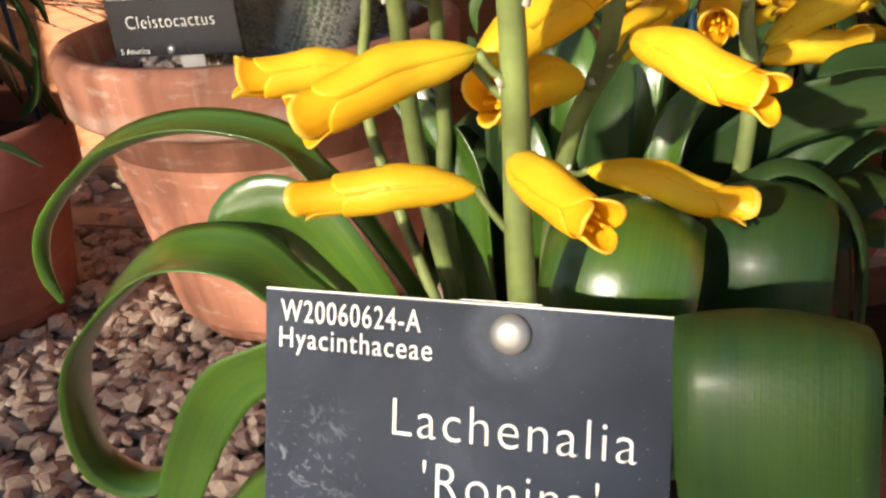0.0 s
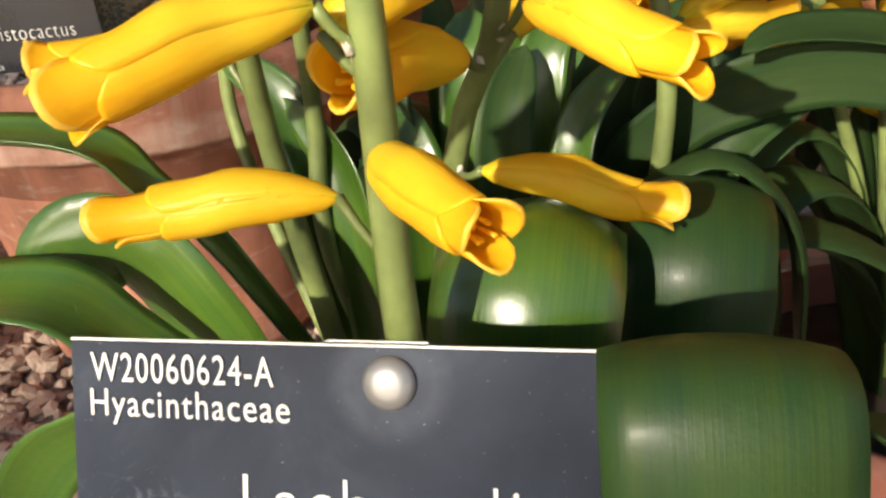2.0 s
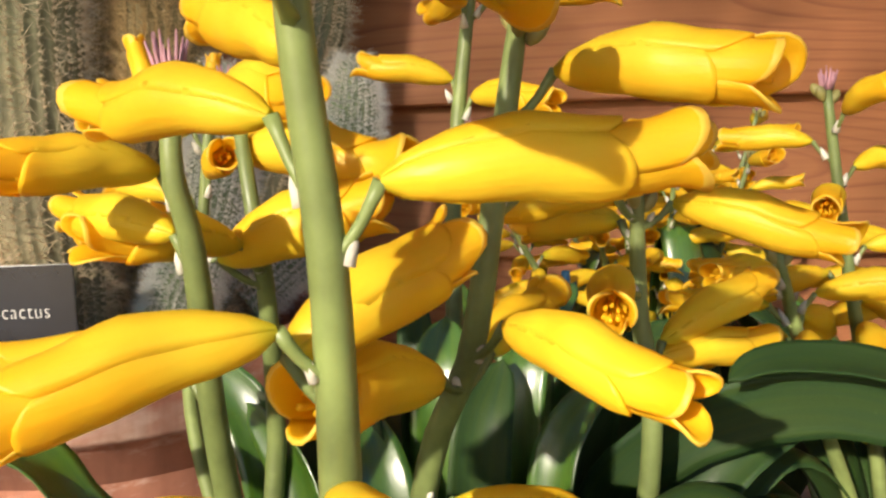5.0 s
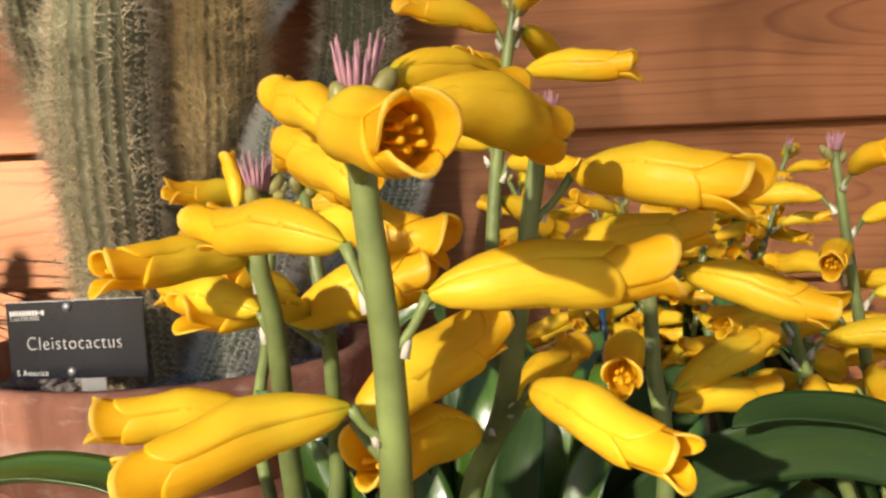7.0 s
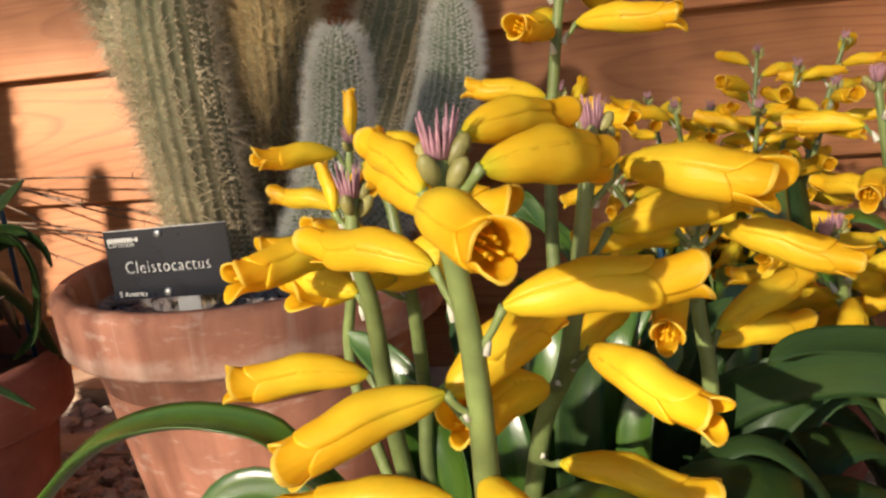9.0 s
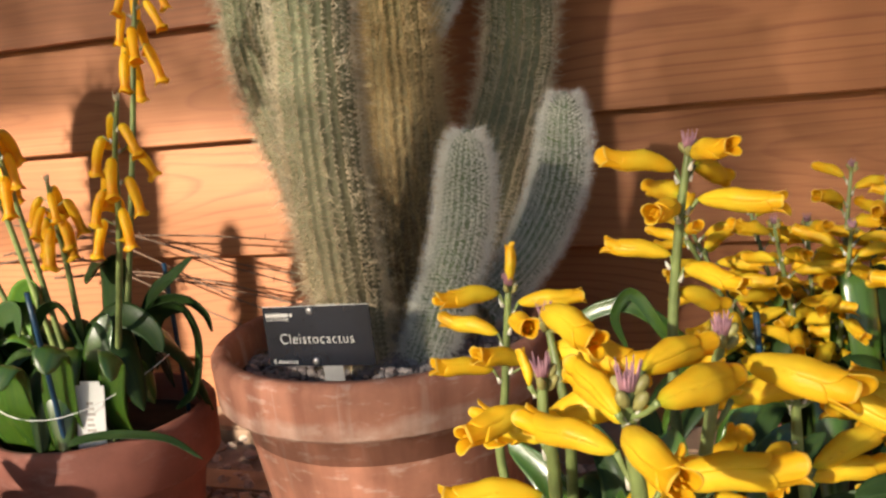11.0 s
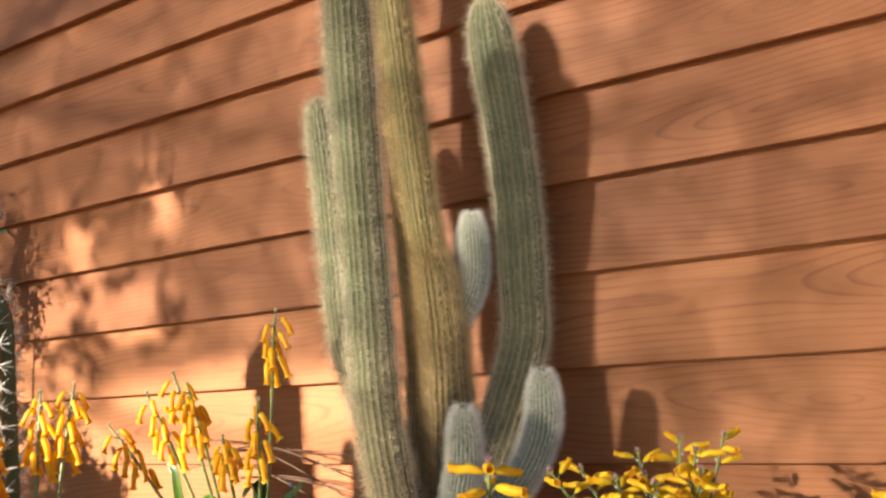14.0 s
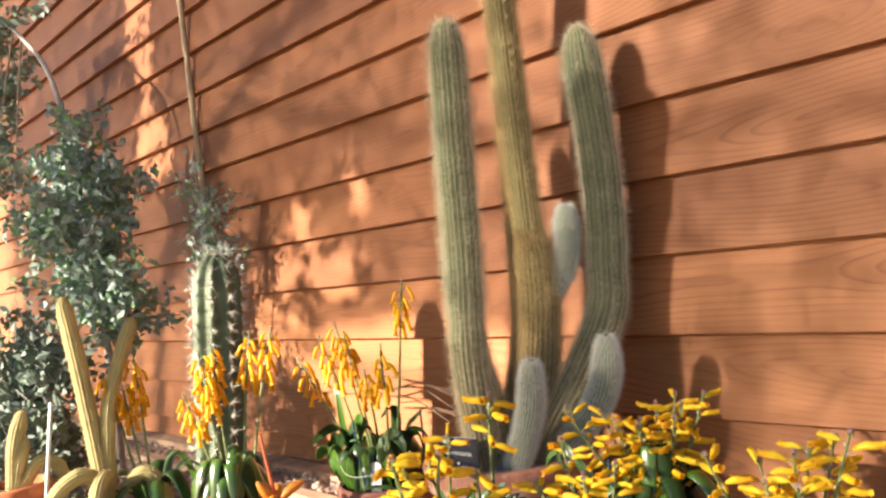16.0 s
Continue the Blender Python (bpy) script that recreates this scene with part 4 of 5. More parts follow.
leaf(front, [(0.59, -0.81, 0.18), (0.566, -0.834, 0.211), (0.548, -0.838, 0.211), (0.535, -0.838, 0.203), (0.525, -0.838, 0.190), (0.516, -0.838, 0.170), (0.510, -0.835, 0.145)], 0.023, (-0.2, -0.6, 1), blunt=0.4, fold=0.25)
leaf(front, [(0.59, -0.785, 0.20), (0.570, -0.798, 0.237), (0.558, -0.80, 0.261), (0.549, -0.80, 0.276), (0.540, -0.80, 0.282), (0.530, -0.802, 0.277), (0.526, -0.806, 0.262)], 0.030, (-0.45, -0.85, 0.4), blunt=0.3, fold=-0.18, n=28)
leaf(front, [(0.635, -0.755, 0.18), (0.638, -0.772, 0.254), (0.641, -0.788, 0.282), (0.640, -0.808, 0.289), (0.639, -0.822, 0.284), (0.637, -0.828, 0.268), (0.636, -0.825, 0.24), (0.634, -0.815, 0.20)], 0.039, (0.0, -1, 0.2), blunt=0.25, fold=0.32, n=28)
leaf(front, [(0.670, -0.745, 0.18), (0.677, -0.752, 0.252), (0.679, -0.764, 0.279), (0.677, -0.785, 0.284), (0.675, -0.799, 0.276), (0.675, -0.803, 0.254), (0.676, -0.798, 0.20)], 0.034, (0, -1, 0.2), LEAF_SHADED, blunt=0.25, fold=0.22, n=28)
leaf(front, [(0.660, -0.79, 0.19), (0.666, -0.822, 0.258), (0.6695, -0.845, 0.284), (0.6695, -0.860, 0.2905), (0.6695, -0.869, 0.2855), (0.6705, -0.873, 0.270), (0.673, -0.872, 0.25), (0.676, -0.868, 0.21), (0.678, -0.862, 0.165)], 0.0365, (0.1, -1, 0.3), LEAF_SHADED, blunt=0.15, fold=0.08, n=34)
leaf(front, [(0.64, -0.73, 0.19), (0.66, -0.738, 0.268), (0.677, -0.743, 0.290), (0.691, -0.745, 0.298), (0.707, -0.745, 0.302), (0.727, -0.745, 0.301), (0.765, -0.747, 0.288), (0.80, -0.75, 0.26)], 0.018, (0, -0.85, 0.5), LEAF_DARK, blunt=0.5, fold=0.2, n=28)
leaf(front, [(0.79, -0.742, 0.25), (0.765, -0.752, 0.290), (0.742, -0.755, 0.306), (0.724, -0.755, 0.314), (0.707, -0.757, 0.3165), (0.6955, -0.76, 0.316), (0.688, -0.764, 0.313)], 0.011, (0, -0.5, 1), LEAF_DARK, blunt=0.7, fold=0.4, base=0.9)
leaf(front, [(0.648, -0.76, 0.19), (0.661, -0.765, 0.268), (0.675, -0.765, 0.285), (0.687, -0.765, 0.287), (0.699, -0.766, 0.277), (0.706, -0.767, 0.260), (0.709, -0.767, 0.225)], 0.014, (0.6, -0.1, 1), LEAF_DARK, blunt=0.4, n=28)
leaf(front, [(0.672, -0.77, 0.175), (0.696, -0.80, 0.235), (0.710, -0.822, 0.250), (0.721, -0.836, 0.240), (0.728, -0.842, 0.205), (0.731, -0.842, 0.165)], 0.030, (0.3, -1, 0.3), LEAF_SHADED, blunt=0.3, fold=-0.15, n=26)
# upright inner leaves
rg = random.Random(11)
UPRIGHT = ((0.600, -0.745, 0.318, 0.598), (0.622, -0.735, 0.32, 0.620), (0.640, -0.735, 0.322, 0.640), (0.656, -0.728, 0.318, 0.662), (0.585, -0.74, 0.312, 0.570), (0.632, -0.70, 0.31, 0.655), (0.605, -0.705, 0.31, 0.59), (0.67, -0.735, 0.300, 0.692), (0.611, -0.755, 0.300, 0.606), (0.630, -0.752, 0.312, 0.631), (0.648, -0.748, 0.308, 0.650), (0.592, -0.752, 0.300, 0.585), (0.618, -0.72, 0.325, 0.612), (0.644, -0.71, 0.326, 0.645), (0.662, -0.715, 0.312, 0.672))
for k, (x, y, top, tx) in enumerate(UPRIGHT):
    # leaves 7 and 14 take the dark colour in place of shade
    leaf(front, [(x, y, 0.17), (x * 0.6 + tx * 0.4, y - 0.004, 0.24), (tx, y, top - 0.02), (tx + (tx - 0.62) * 0.5, y + 0.012, top)], rg.uniform(0.012, 0.018), (0.5 * rg.uniform(-1, 1), -1, 0.1), LEAF_DARK if k % 3 == 0 or k in (7, 14) else LEAF, blunt=0.45, fold=0.5)
for k in range(12):
    a = rg.uniform(0.1, 2.6)
    o = Vector((math.cos(a), math.sin(a), 0))
    b = Vector((0.63, -0.735, 0.17)) + 0.02 * o
    h = rg.uniform(0.07, 0.125)
    w = rg.uniform(0.05, 0.09)
    leaf(front, [b, b + o * w * 0.3 + Vector((0, 0, h * 0.75)), b + o * w * 0.75 + Vector((0, 0, h)), b + o * w * 1.25 + Vector((0, 0, h * 0.7)), b + o * w * 1.5 + Vector((0, 0, h * 0.2))], rg.uniform(0.018, 0.03), o + Vector((0, 0, 0.3)), LEAF_DARK, blunt=0.4)


# ---- dense clump nearer the wall ----
def clump(plant, at, leaves, reach, height, seed, width=(0.018, 0.03), span=(0, 6.28), dark=2):
    rg = random.Random(seed)
    for k in range(leaves):
        a = span[0] + (span[1] - span[0]) * (k + rg.random() * 0.8) / leaves
        o = Vector((math.cos(a), math.sin(a), 0))
        b = Vector(at) + 0.015 * o
        h, w = height * rg.uniform(0.7, 1.1), reach * rg.uniform(0.7, 1.15)
        leaf(plant, [b, b + o * w * 0.25 + Vector((0, 0, h * 0.75)), b + o * w * 0.65 + Vector((0, 0, h)), b + o * w * 1.05 + Vector((0, 0, h * 0.75)), b + o * w * 1.3 + Vector((0, 0, h * rg.uniform(0.1, 0.4)))], rg.uniform(*width), o + Vector((0, 0, 0.3)), LEAF_DARK if k % dark == 0 else LEAF, blunt=0.45, wave=0.05)


dense = thing("lachenalia_plant", (0, 0, 0), "dense yellow lachenalia clump with glossy green leaves near the wall", "flowering plant", "yellow lachenalias")
clump(dense, (0.71, -0.42, 0.15), 18, 0.085, 0.125, 21)
clump(dense, (0.715, -0.42, 0.15), 7, 0.04, 0.16, 22)
leaf(dense, [(0.68, -0.45, 0.17), (0.62, -0.465, 0.262), (0.581, -0.47, 0.301), (0.555, -0.47, 0.302), (0.537, -0.47, 0.292), (0.529, -0.47, 0.278), (0.530, -0.47, 0.262)], 0.012, (-0.3, -0.5, 0.8), LEAF, blunt=0.7, fold=0.4, n=28)
leaf(dense, [(0.67, -0.45, 0.18), (0.60, -0.47, 0.28), (0.578, -0.47, 0.311), (0.568, -0.475, 0.309), (0.563, -0.478, 0.295), (0.572, -0.478, 0.271)], 0.010, (-0.3, -0.6, 0.7), LEAF, blunt=0.7, fold=0.4)
for k, top in enumerate(((0.6082, -0.4999, 0.380), (0.6122, -0.4148, 0.360), (0.6602, -0.3285, 0.358), (0.6992, -0.4295, 0.356), (0.7239, -0.4706, 0.358), (0.7577, -0.4009, 0.377), (0.7898, -0.3866, 0.392), (0.735, -0.38, 0.388), (0.675, -0.465, 0.362), (0.772, -0.445, 0.366))):
    b = Vector((0.712, -0.425, 0.15))
    t = Vector(top)
    m1, m2 = b.lerp(t, 0.4) + Vector((0, 0, 0.01)), b.lerp(t, 0.75)
    s = Spike(dense, [b, m1, m2, t], 0.0022)
    s.many(14, 31 + k, 0.50, 0.041)
    s.close(size=0.85)

between = thing("lachenalia_plant", (0, 0, 0), "yellow lachenalia with few tall spikes and dark leaves", "flowering plant", "yellow lachenalias")
pot((0.79, -0.66, 0), 0.082, 0.165, POT_RED, "red terracotta pot between two lachenalia clumps", soil=SOIL)
clump(between, (0.78, -0.66, 0.15), 12, 0.085, 0.11, 24, dark=1)
for k, (top, n, first) in enumerate((((0.740, -0.666, 0.384), 8, 0.58), ((0.730, -0.650, 0.325), 5, 0.65), ((0.716, -0.70, 0.335), 4, 0.84), ((0.80, -0.70, 0.35), 6, 0.62), ((0.79, -0.62, 0.345), 6, 0.6))):
    b = Vector((0.775, -0.66, 0.15))
    t = Vector(top)
    s = Spike(between, [b, b.lerp(t, 0.4) + Vector((0, 0, 0.012)), b.lerp(t, 0.75), t], 0.0025)
    s.many(n + 3, 71 + k, first, 0.040)
    s.close(size=0.9)

by_wall = thing("lachenalia_plant", (0, 0, 0), "many-spiked yellow lachenalia in a pot beside the weatherboard wall", "flowering plant", "yellow lachenalias")
clump(by_wall, (1.0, -0.58, 0.15), 14, 0.09, 0.11, 23)
for k, top in enumerate(((0.937, -0.637, 0.375), (0.9595, -0.553, 0.350), (0.985, -0.47, 0.355), (1.06, -0.56, 0.39), (1.0, -0.62, 0.345), (1.05, -0.64, 0.35), (0.985, -0.56, 0.33), (1.095, -0.60, 0.405), (1.035, -0.61, 0.38))):
    b = Vector((1.0, -0.58, 0.15))
    t = Vector(top)
    s = Spike(by_wall, [b, b.lerp(t, 0.4) + Vector((0, 0, 0.01)), b.lerp(t, 0.75), t], 0.0022)
    s.many(13, 51 + k, 0.48, 0.041)
    s.close(size=0.85)


# ---- pendulous lachenalias ----
def pendulous(at, tops, seed, label, leaves=12, reach=0.085, height=0.13, dark=3, flowers=15):
    plant = thing("lachenalia_plant", (0, 0, 0), label, "flowering plant", "pendulous lachenalias")
    rg = random.Random(seed)
    clump(plant, at, leaves, reach, height, seed + 1, (0.024, 0.036), dark=dark)
    for k, (x, y, z, share) in enumerate(tops):
        t = Vector((x, y, z))
        b = Vector(at) + Vector(((x - at[0]) * 0.2, (y - at[1]) * 0.2, 0))
        b2 = b.lerp(t, 0.55) + Vector(((x - b.x) * 0.05, 0, 0.02))
        s = Spike(plant, [b, b2, b.lerp(t, 0.85) + Vector((0, 0, 0.008)), t], 0.0027, material=STEM)
        s.many(flowers, seed + 7 * k, 1 - share * 0.66, 0.039, -82, -62, HANGING, ped=0.009)
        s.close("pale", 0.9)
    return plant


hung = pendulous((0.03, -0.44, 0.16), ((0.166, -0.444, 0.605, 0.28), (0.205, -0.546, 0.49, 0.45), (-0.009, -0.50, 0.53, 0.36), (0.018, -0.50, 0.512, 0.34), (-0.077, -0.50, 0.502, 0.42), (-0.18, -0.50, 0.452, 0.42), (0.078, -0.50, 0.428, 0.26)), 61, "lachenalia with hanging orange-yellow tube flowers and dark recurved leaves", 16, 0.07, 0.125, 2, 11)
leaf(hung, [(0.0, -0.46, 0.18), (-0.035, -0.475, 0.255), (-0.071, -0.48, 0.296), (-0.10, -0.48, 0.297), (-0.147, -0.48, 0.278), (-0.193, -0.48, 0.249)], 0.024, (-0.6, -0.5, 0.7), LEAF_DARK, blunt=0.6, fold=0.3, n=28)
leaf(hung, [(-0.02, -0.47, 0.18), (-0.045, -0.48, 0.25), (-0.069, -0.485, 0.284), (-0.094, -0.485, 0.266), (-0.111, -0.485, 0.247), (-0.126, -0.485, 0.224)], 0.020, (-0.6, -0.7, 0.4), LEAF_DARK, blunt=0.6, fold=0.3, n=28)
leaf(hung, [(-0.04, -0.46, 0.20), (-0.058, -0.475, 0.29), (-0.058, -0.48, 0.336), (-0.060, -0.48, 0.370), (-0.073, -0.48, 0.385)], 0.016, (0.5, -0.8, 0.1), LEAF, blunt=0.7, fold=0.4)
leaf(hung, [(-0.03, -0.47, 0.19), (-0.035, -0.488, 0.265), (-0.043, -0.49, 0.286), (-0.060, -0.49, 0.265), (-0.078, -0.49, 0.228)], 0.022, (-0.5, -0.8, 0.3), LEAF_DARK, blunt=0.5, fold=0.3, n=26)
leaf(hung, [(0.09, -0.445, 0.20), (0.108, -0.44, 0.262), (0.121, -0.44, 0.289), (0.151, -0.44, 0.296), (0.165, -0.44, 0.269), (0.161, -0.44, 0.236), (0.151, -0.44, 0.211), (0.126, -0.44, 0.191)], 0.022, (0.8, -0.5, 0.5), LEAF_DARK, blunt=0.6, fold=0.3, n=32)
leaf(hung, [(0.085, -0.44, 0.24), (0.101, -0.43, 0.285), (0.117, -0.43, 0.308), (0.139, -0.43, 0.323), (0.165, -0.43, 0.342)], 0.018, (-0.3, -0.8, 0.6), LEAF_DARK, blunt=0.8, fold=0.4)
leaf(hung, [(0.085, -0.43, 0.21), (0.102, -0.43, 0.272), (0.118, -0.43, 0.296), (0.15, -0.43, 0.301), (0.17, -0.43, 0.286), (0.174, -0.43, 0.268)], 0.016, (0.5, -0.6, 0.6), LEAF_DARK, blunt=0.7, fold=0.4)
leaf(hung, [(0.06, -0.52, 0.175), (0.083, -0.535, 0.195), (0.117, -0.537, 0.205), (0.153, -0.535, 0.208), (0.187, -0.53, 0.203), (0.218, -0.53, 0.187)], 0.010, (0.0, -0.6, 0.8), LEAF_DARK, blunt=0.8, fold=0.4)
leaf(hung, [(-0.03, -0.45, 0.16), (-0.037, -0.465, 0.237), (-0.011, -0.465, 0.308), (0.016, -0.47, 0.318), (0.025, -0.485, 0.30)], 0.034, (0.2, -1, 0.1), LEAF, blunt=0.4, fold=0.2)
leaf(hung, [(-0.05, -0.45, 0.17), (-0.052, -0.475, 0.226), (-0.045, -0.475, 0.269), (-0.032, -0.475, 0.297), (-0.008, -0.48, 0.301), (0.0, -0.49, 0.28)], 0.024, (-0.3, -1, 0.2), LEAF_DARK, blunt=0.5, fold=0.2)
leaf(hung, [(0.05, -0.44, 0.17), (0.063, -0.43, 0.279), (0.070, -0.43, 0.33), (0.068, -0.44, 0.342), (0.064, -0.462, 0.325)], 0.036, (0, -1, 0.2), LEAF_DARK, blunt=0.4, fold=-0.2)
leaf(hung, [(0.012, -0.46, 0.165), (0.034, -0.475, 0.229), (0.076, -0.475, 0.278), (0.108, -0.475, 0.298), (0.139, -0.475, 0.285), (0.150, -0.475, 0.262)], 0.027, (-0.5, -0.8, 0.4), LEAF_DARK, blunt=0.6, fold=0.3, n=28)
leaf(hung, [(0.07, -0.46, 0.17), (0.085, -0.49, 0.23), (0.092, -0.49, 0.27), (0.10, -0.48, 0.30)], 0.032, (0, -1, 0.1), LEAF, blunt=0.4, fold=0.2)
leaf(hung, [(0.06, -0.47, 0.25), (0.055, -0.485, 0.305), (0.043, -0.49, 0.312), (0.030, -0.495, 0.297), (0.025, -0.495, 0.272)], 0.014, (-0.4, -0.8, 0.5), LEAF_DARK, blunt=0.7, fold=0.3)
for x, y, top, lean, wide in ((-0.035, -0.515, 0.262, -0.02, 0.030), (0.002, -0.528, 0.278, -0.006, 0.034), (0.030, -0.530, 0.270, 0.004, 0.030), (0.068, -0.522, 0.285, 0.010, 0.032), (0.100, -0.500, 0.272, 0.018, 0.026)):
    leaf(hung, [(x, y + 0.03, 0.155), (x + lean * 0.4, y, 0.215), (x + lean, y - 0.004, top - 0.012), (x + lean * 1.6, y - 0.016, top), (x + lean * 2.0, y - 0.030, top - 0.018)], wide, (0.1, -1, 0.15), LEAF, blunt=0.4, fold=0.22)
pot((-0.165, -0.70, 0), 0.10, 0.17, POT_RED, "terracotta pot with hanging lachenalias in the row", soil=SOIL)
pendulous((-0.165, -0.70, 0.15), ((-0.23, -0.713, 0.505, 0.45), (-0.219, -0.688, 0.515, 0.42), (-0.182, -0.612, 0.532, 0.4), (-0.15, -0.575, 0.535, 0.4), (-0.235, -0.755, 0.42, 0.45), (-0.20, -0.72, 0.46, 0.4)), 81, "lachenalia with crowded hanging yellow tube flowers over light green leaves", 20, 0.06, 0.13, 99)
pot((-0.36, -0.80, 0), 0.09, 0.16, POT_RED, "small terracotta pot among the cacti", soil=SOIL)
pendulous((-0.34, -0.80, 0.14), ((-0.376, -0.798, 0.515, 0.42), (-0.40, -0.86, 0.48, 0.35), (-0.385, -0.83, 0.46, 0.4)), 91, "lachenalia with hanging yellow flowers among the cacti", 9)


# ---- stakes, tag, string ----
def rod(name, a, b, r, material, label, category):
    ob = part(name, tube(bmesh.new(), spline([Vector(a), Vector(a).lerp(Vector(b), 0.5), Vector(b)], 6), [r] * 7, 10), material)
    return tagged(ob, label, category)


rod("plant_stake", (0.07, -0.522, 0.12), (0.079, -0.5457, 0.339), 0.0024, BLUE, "thin dark blue plant stake in a red pot", "plant stake")
rod("plant_stake", (0.09, -0.375, 0.15), (0.0866, -0.3733, 0.324), 0.0024, BLUE, "thin dark blue plant stake in a red pot", "plant stake")
rod("plant_stake", (0.67, -0.47, 0.14), (0.662, -0.475, 0.30), 0.0024, BLUE, "thin dark blue plant stake in the dense clump", "plant stake")
rod("plant_stake", (-0.614, -0.961, 0.12), (-0.616, -0.913, 0.42), 0.004, WHITE, "thin pale plant stake among the cacti", "plant stake")
bm = box(bmesh.new(), (-0.0125, -0.0006, -0.07), (0.0125, 0.0006, 0.0))
corners = [e for e in bm.edges if abs(e.verts[0].co.y - e.verts[1].co.y) > 0.001 and e.verts[0].co.z > -0.01]
bmesh.ops.bevel(bm, geom=corners, offset=0.004, segments=5, affect="EDGES")
tag = part("plant_tag", bm, WHITE, smooth=False)
tag.matrix_world = pose(0.0965, -0.513, 0.247, 0, 7, 22)
bm = bmesh.new()
for k in range(7):
    box(bm, (-0.0035, -0.0009, -0.022 - 0.0052 * k), (0.0022 + 0.001 * (k % 3), -0.0007, -0.0195 - 0.0052 * k))
part("lettering", bm, BARK_PALE, tag, "faint unreadable grey writing", smooth=False)
tagged(tag, "plain white plastic tag in a red pot", "plant tag")
ring = [Vector((0.04 + 0.085 * math.cos(a), -0.46 + 0.085 * math.sin(a), 0.232 + 0.012 * math.sin(a * 2 + 1))) for a in [2 * math.pi * k / 40 for k in range(41)]]
tagged(part("tie_string", tube(bmesh.new(), ring, [0.0005] * 41, 5), WHITE), "thin white string tied round the stakes", "string")

# ---- dry stems along the wall ----
bramble = thing("dry_stems", (0, 0, 0), "dry brown thorny stems lying against the wall", "dry stems")
rg = random.Random(5)
for k in range(7):
    z0 = 0.20 + 0.018 * k
    x0 = rg.uniform(-0.55, -0.25)
    p = [(x0, -0.07, z0 + rg.uniform(0, 0.05)), (x0 + 0.2, -0.09, z0 + rg.uniform(0, 0.06)), (x0 + 0.45, -0.12, z0 - 0.02 + rg.uniform(-0.03, 0.03)), (x0 + rg.uniform(0.55, 0.75), -0.16, z0 - rg.uniform(0.03, 0.12))]
    pts = spline(p, 30)
    bm = tube(bmesh.new(), pts, [0.0015 * (1.1 - i / 60) for i in range(31)], 6)
    for q in pts[1:-1]:
        for _ in range(2):
            d = Vector((rg.uniform(-1, 1), rg.uniform(-1, 1), rg.uniform(-0.5, 1))).normalized()
            tube(bm, [q, q + d * 0.004, q + d * 0.008], [0.0008, 0.0005, 0.0001], 4)
    part("stem", bm, TWIG, bramble)

# ---- cane on the wall ----
pts = spline([(-1.492, -0.03, 0.70), (-1.488, -0.032, 1.2), (-1.492, -0.03, 1.7), (-1.49, -0.03, 2.7)], 40)
rg = random.Random(8)
bm = tube(bmesh.new(), [p + Vector((rg.uniform(-0.003, 0.003), 0, 0)) for p in pts], [0.012 + rg.uniform(-0.0015, 0.0015) for _ in pts], 10)
tagged(part("bamboo_cane", bm, CANE), "pale upright cane against the weatherboards", "cane")


# ---- spiny cactus and golden cacti ----
spiny = thing("spiny_cactus", (-0.455, -0.585, 0.0), "stout ribbed green cactus with long pale spines by the wall", "cactus")
bm = bmesh.new()
rows = []
rib = 9
for i in range(34):
    z = 0.12 + 0.60 * i / 33
    r = 0.064 * math.sqrt(max(0.0004, 1 - max(0, (i - 28) / 5.4) ** 2))
    rows.append([bm.verts.new(((r * (1 - 0.22 * (0.5 - 0.5 * math.cos(rib * a)))) * math.cos(a) - 0.01, (r * (1 - 0.22 * (0.5 - 0.5 * math.cos(rib * a)))) * math.sin(a) + 0.06 * i / 33, z)) for a in [2 * math.pi * k / 72 for k in range(72)]])
for a, b in zip(rows, rows[1:]):
    for k in range(72):
        bm.faces.new((a[k], a[(k + 1) % 72], b[(k + 1) % 72], b[k]))
bm.faces.new(rows[-1])
body = part("cactus_stem", bm, CACTUS_GREEN, spiny)
p, o, al = [], [], []
for i in range(1, 34, 2):
    for k in range(rib):
        a = 2 * math.pi * k / rib
        z = 0.12 + 0.60 * (i + 0.9 * (k % 2)) / 33
        r = 0.064 * math.sqrt(max(0.04, 1 - max(0, (i - 28) / 5.4) ** 2))
        p.append((r * math.cos(a) - 0.01, r * math.sin(a) + 0.06 * i / 33, z))
        o.append((math.cos(a), math.sin(a), 0.2 + (0.6 if i > 29 else 0)))
        al.append((0, 0, 1))
spines("spine_coat", [np.array(p), np.array(o) / np.linalg.norm(o, axis=1, keepdims=True), np.array(al, float)], NEEDLE_WHITE, body, 77, per=11, length=(0.015, 0.036), lean=1.1, radius=0.0009)
pot((-0.455, -0.585, 0), 0.085, 0.15, POT_RED, "terracotta pot of the spiny cactus", soil=SOIL)

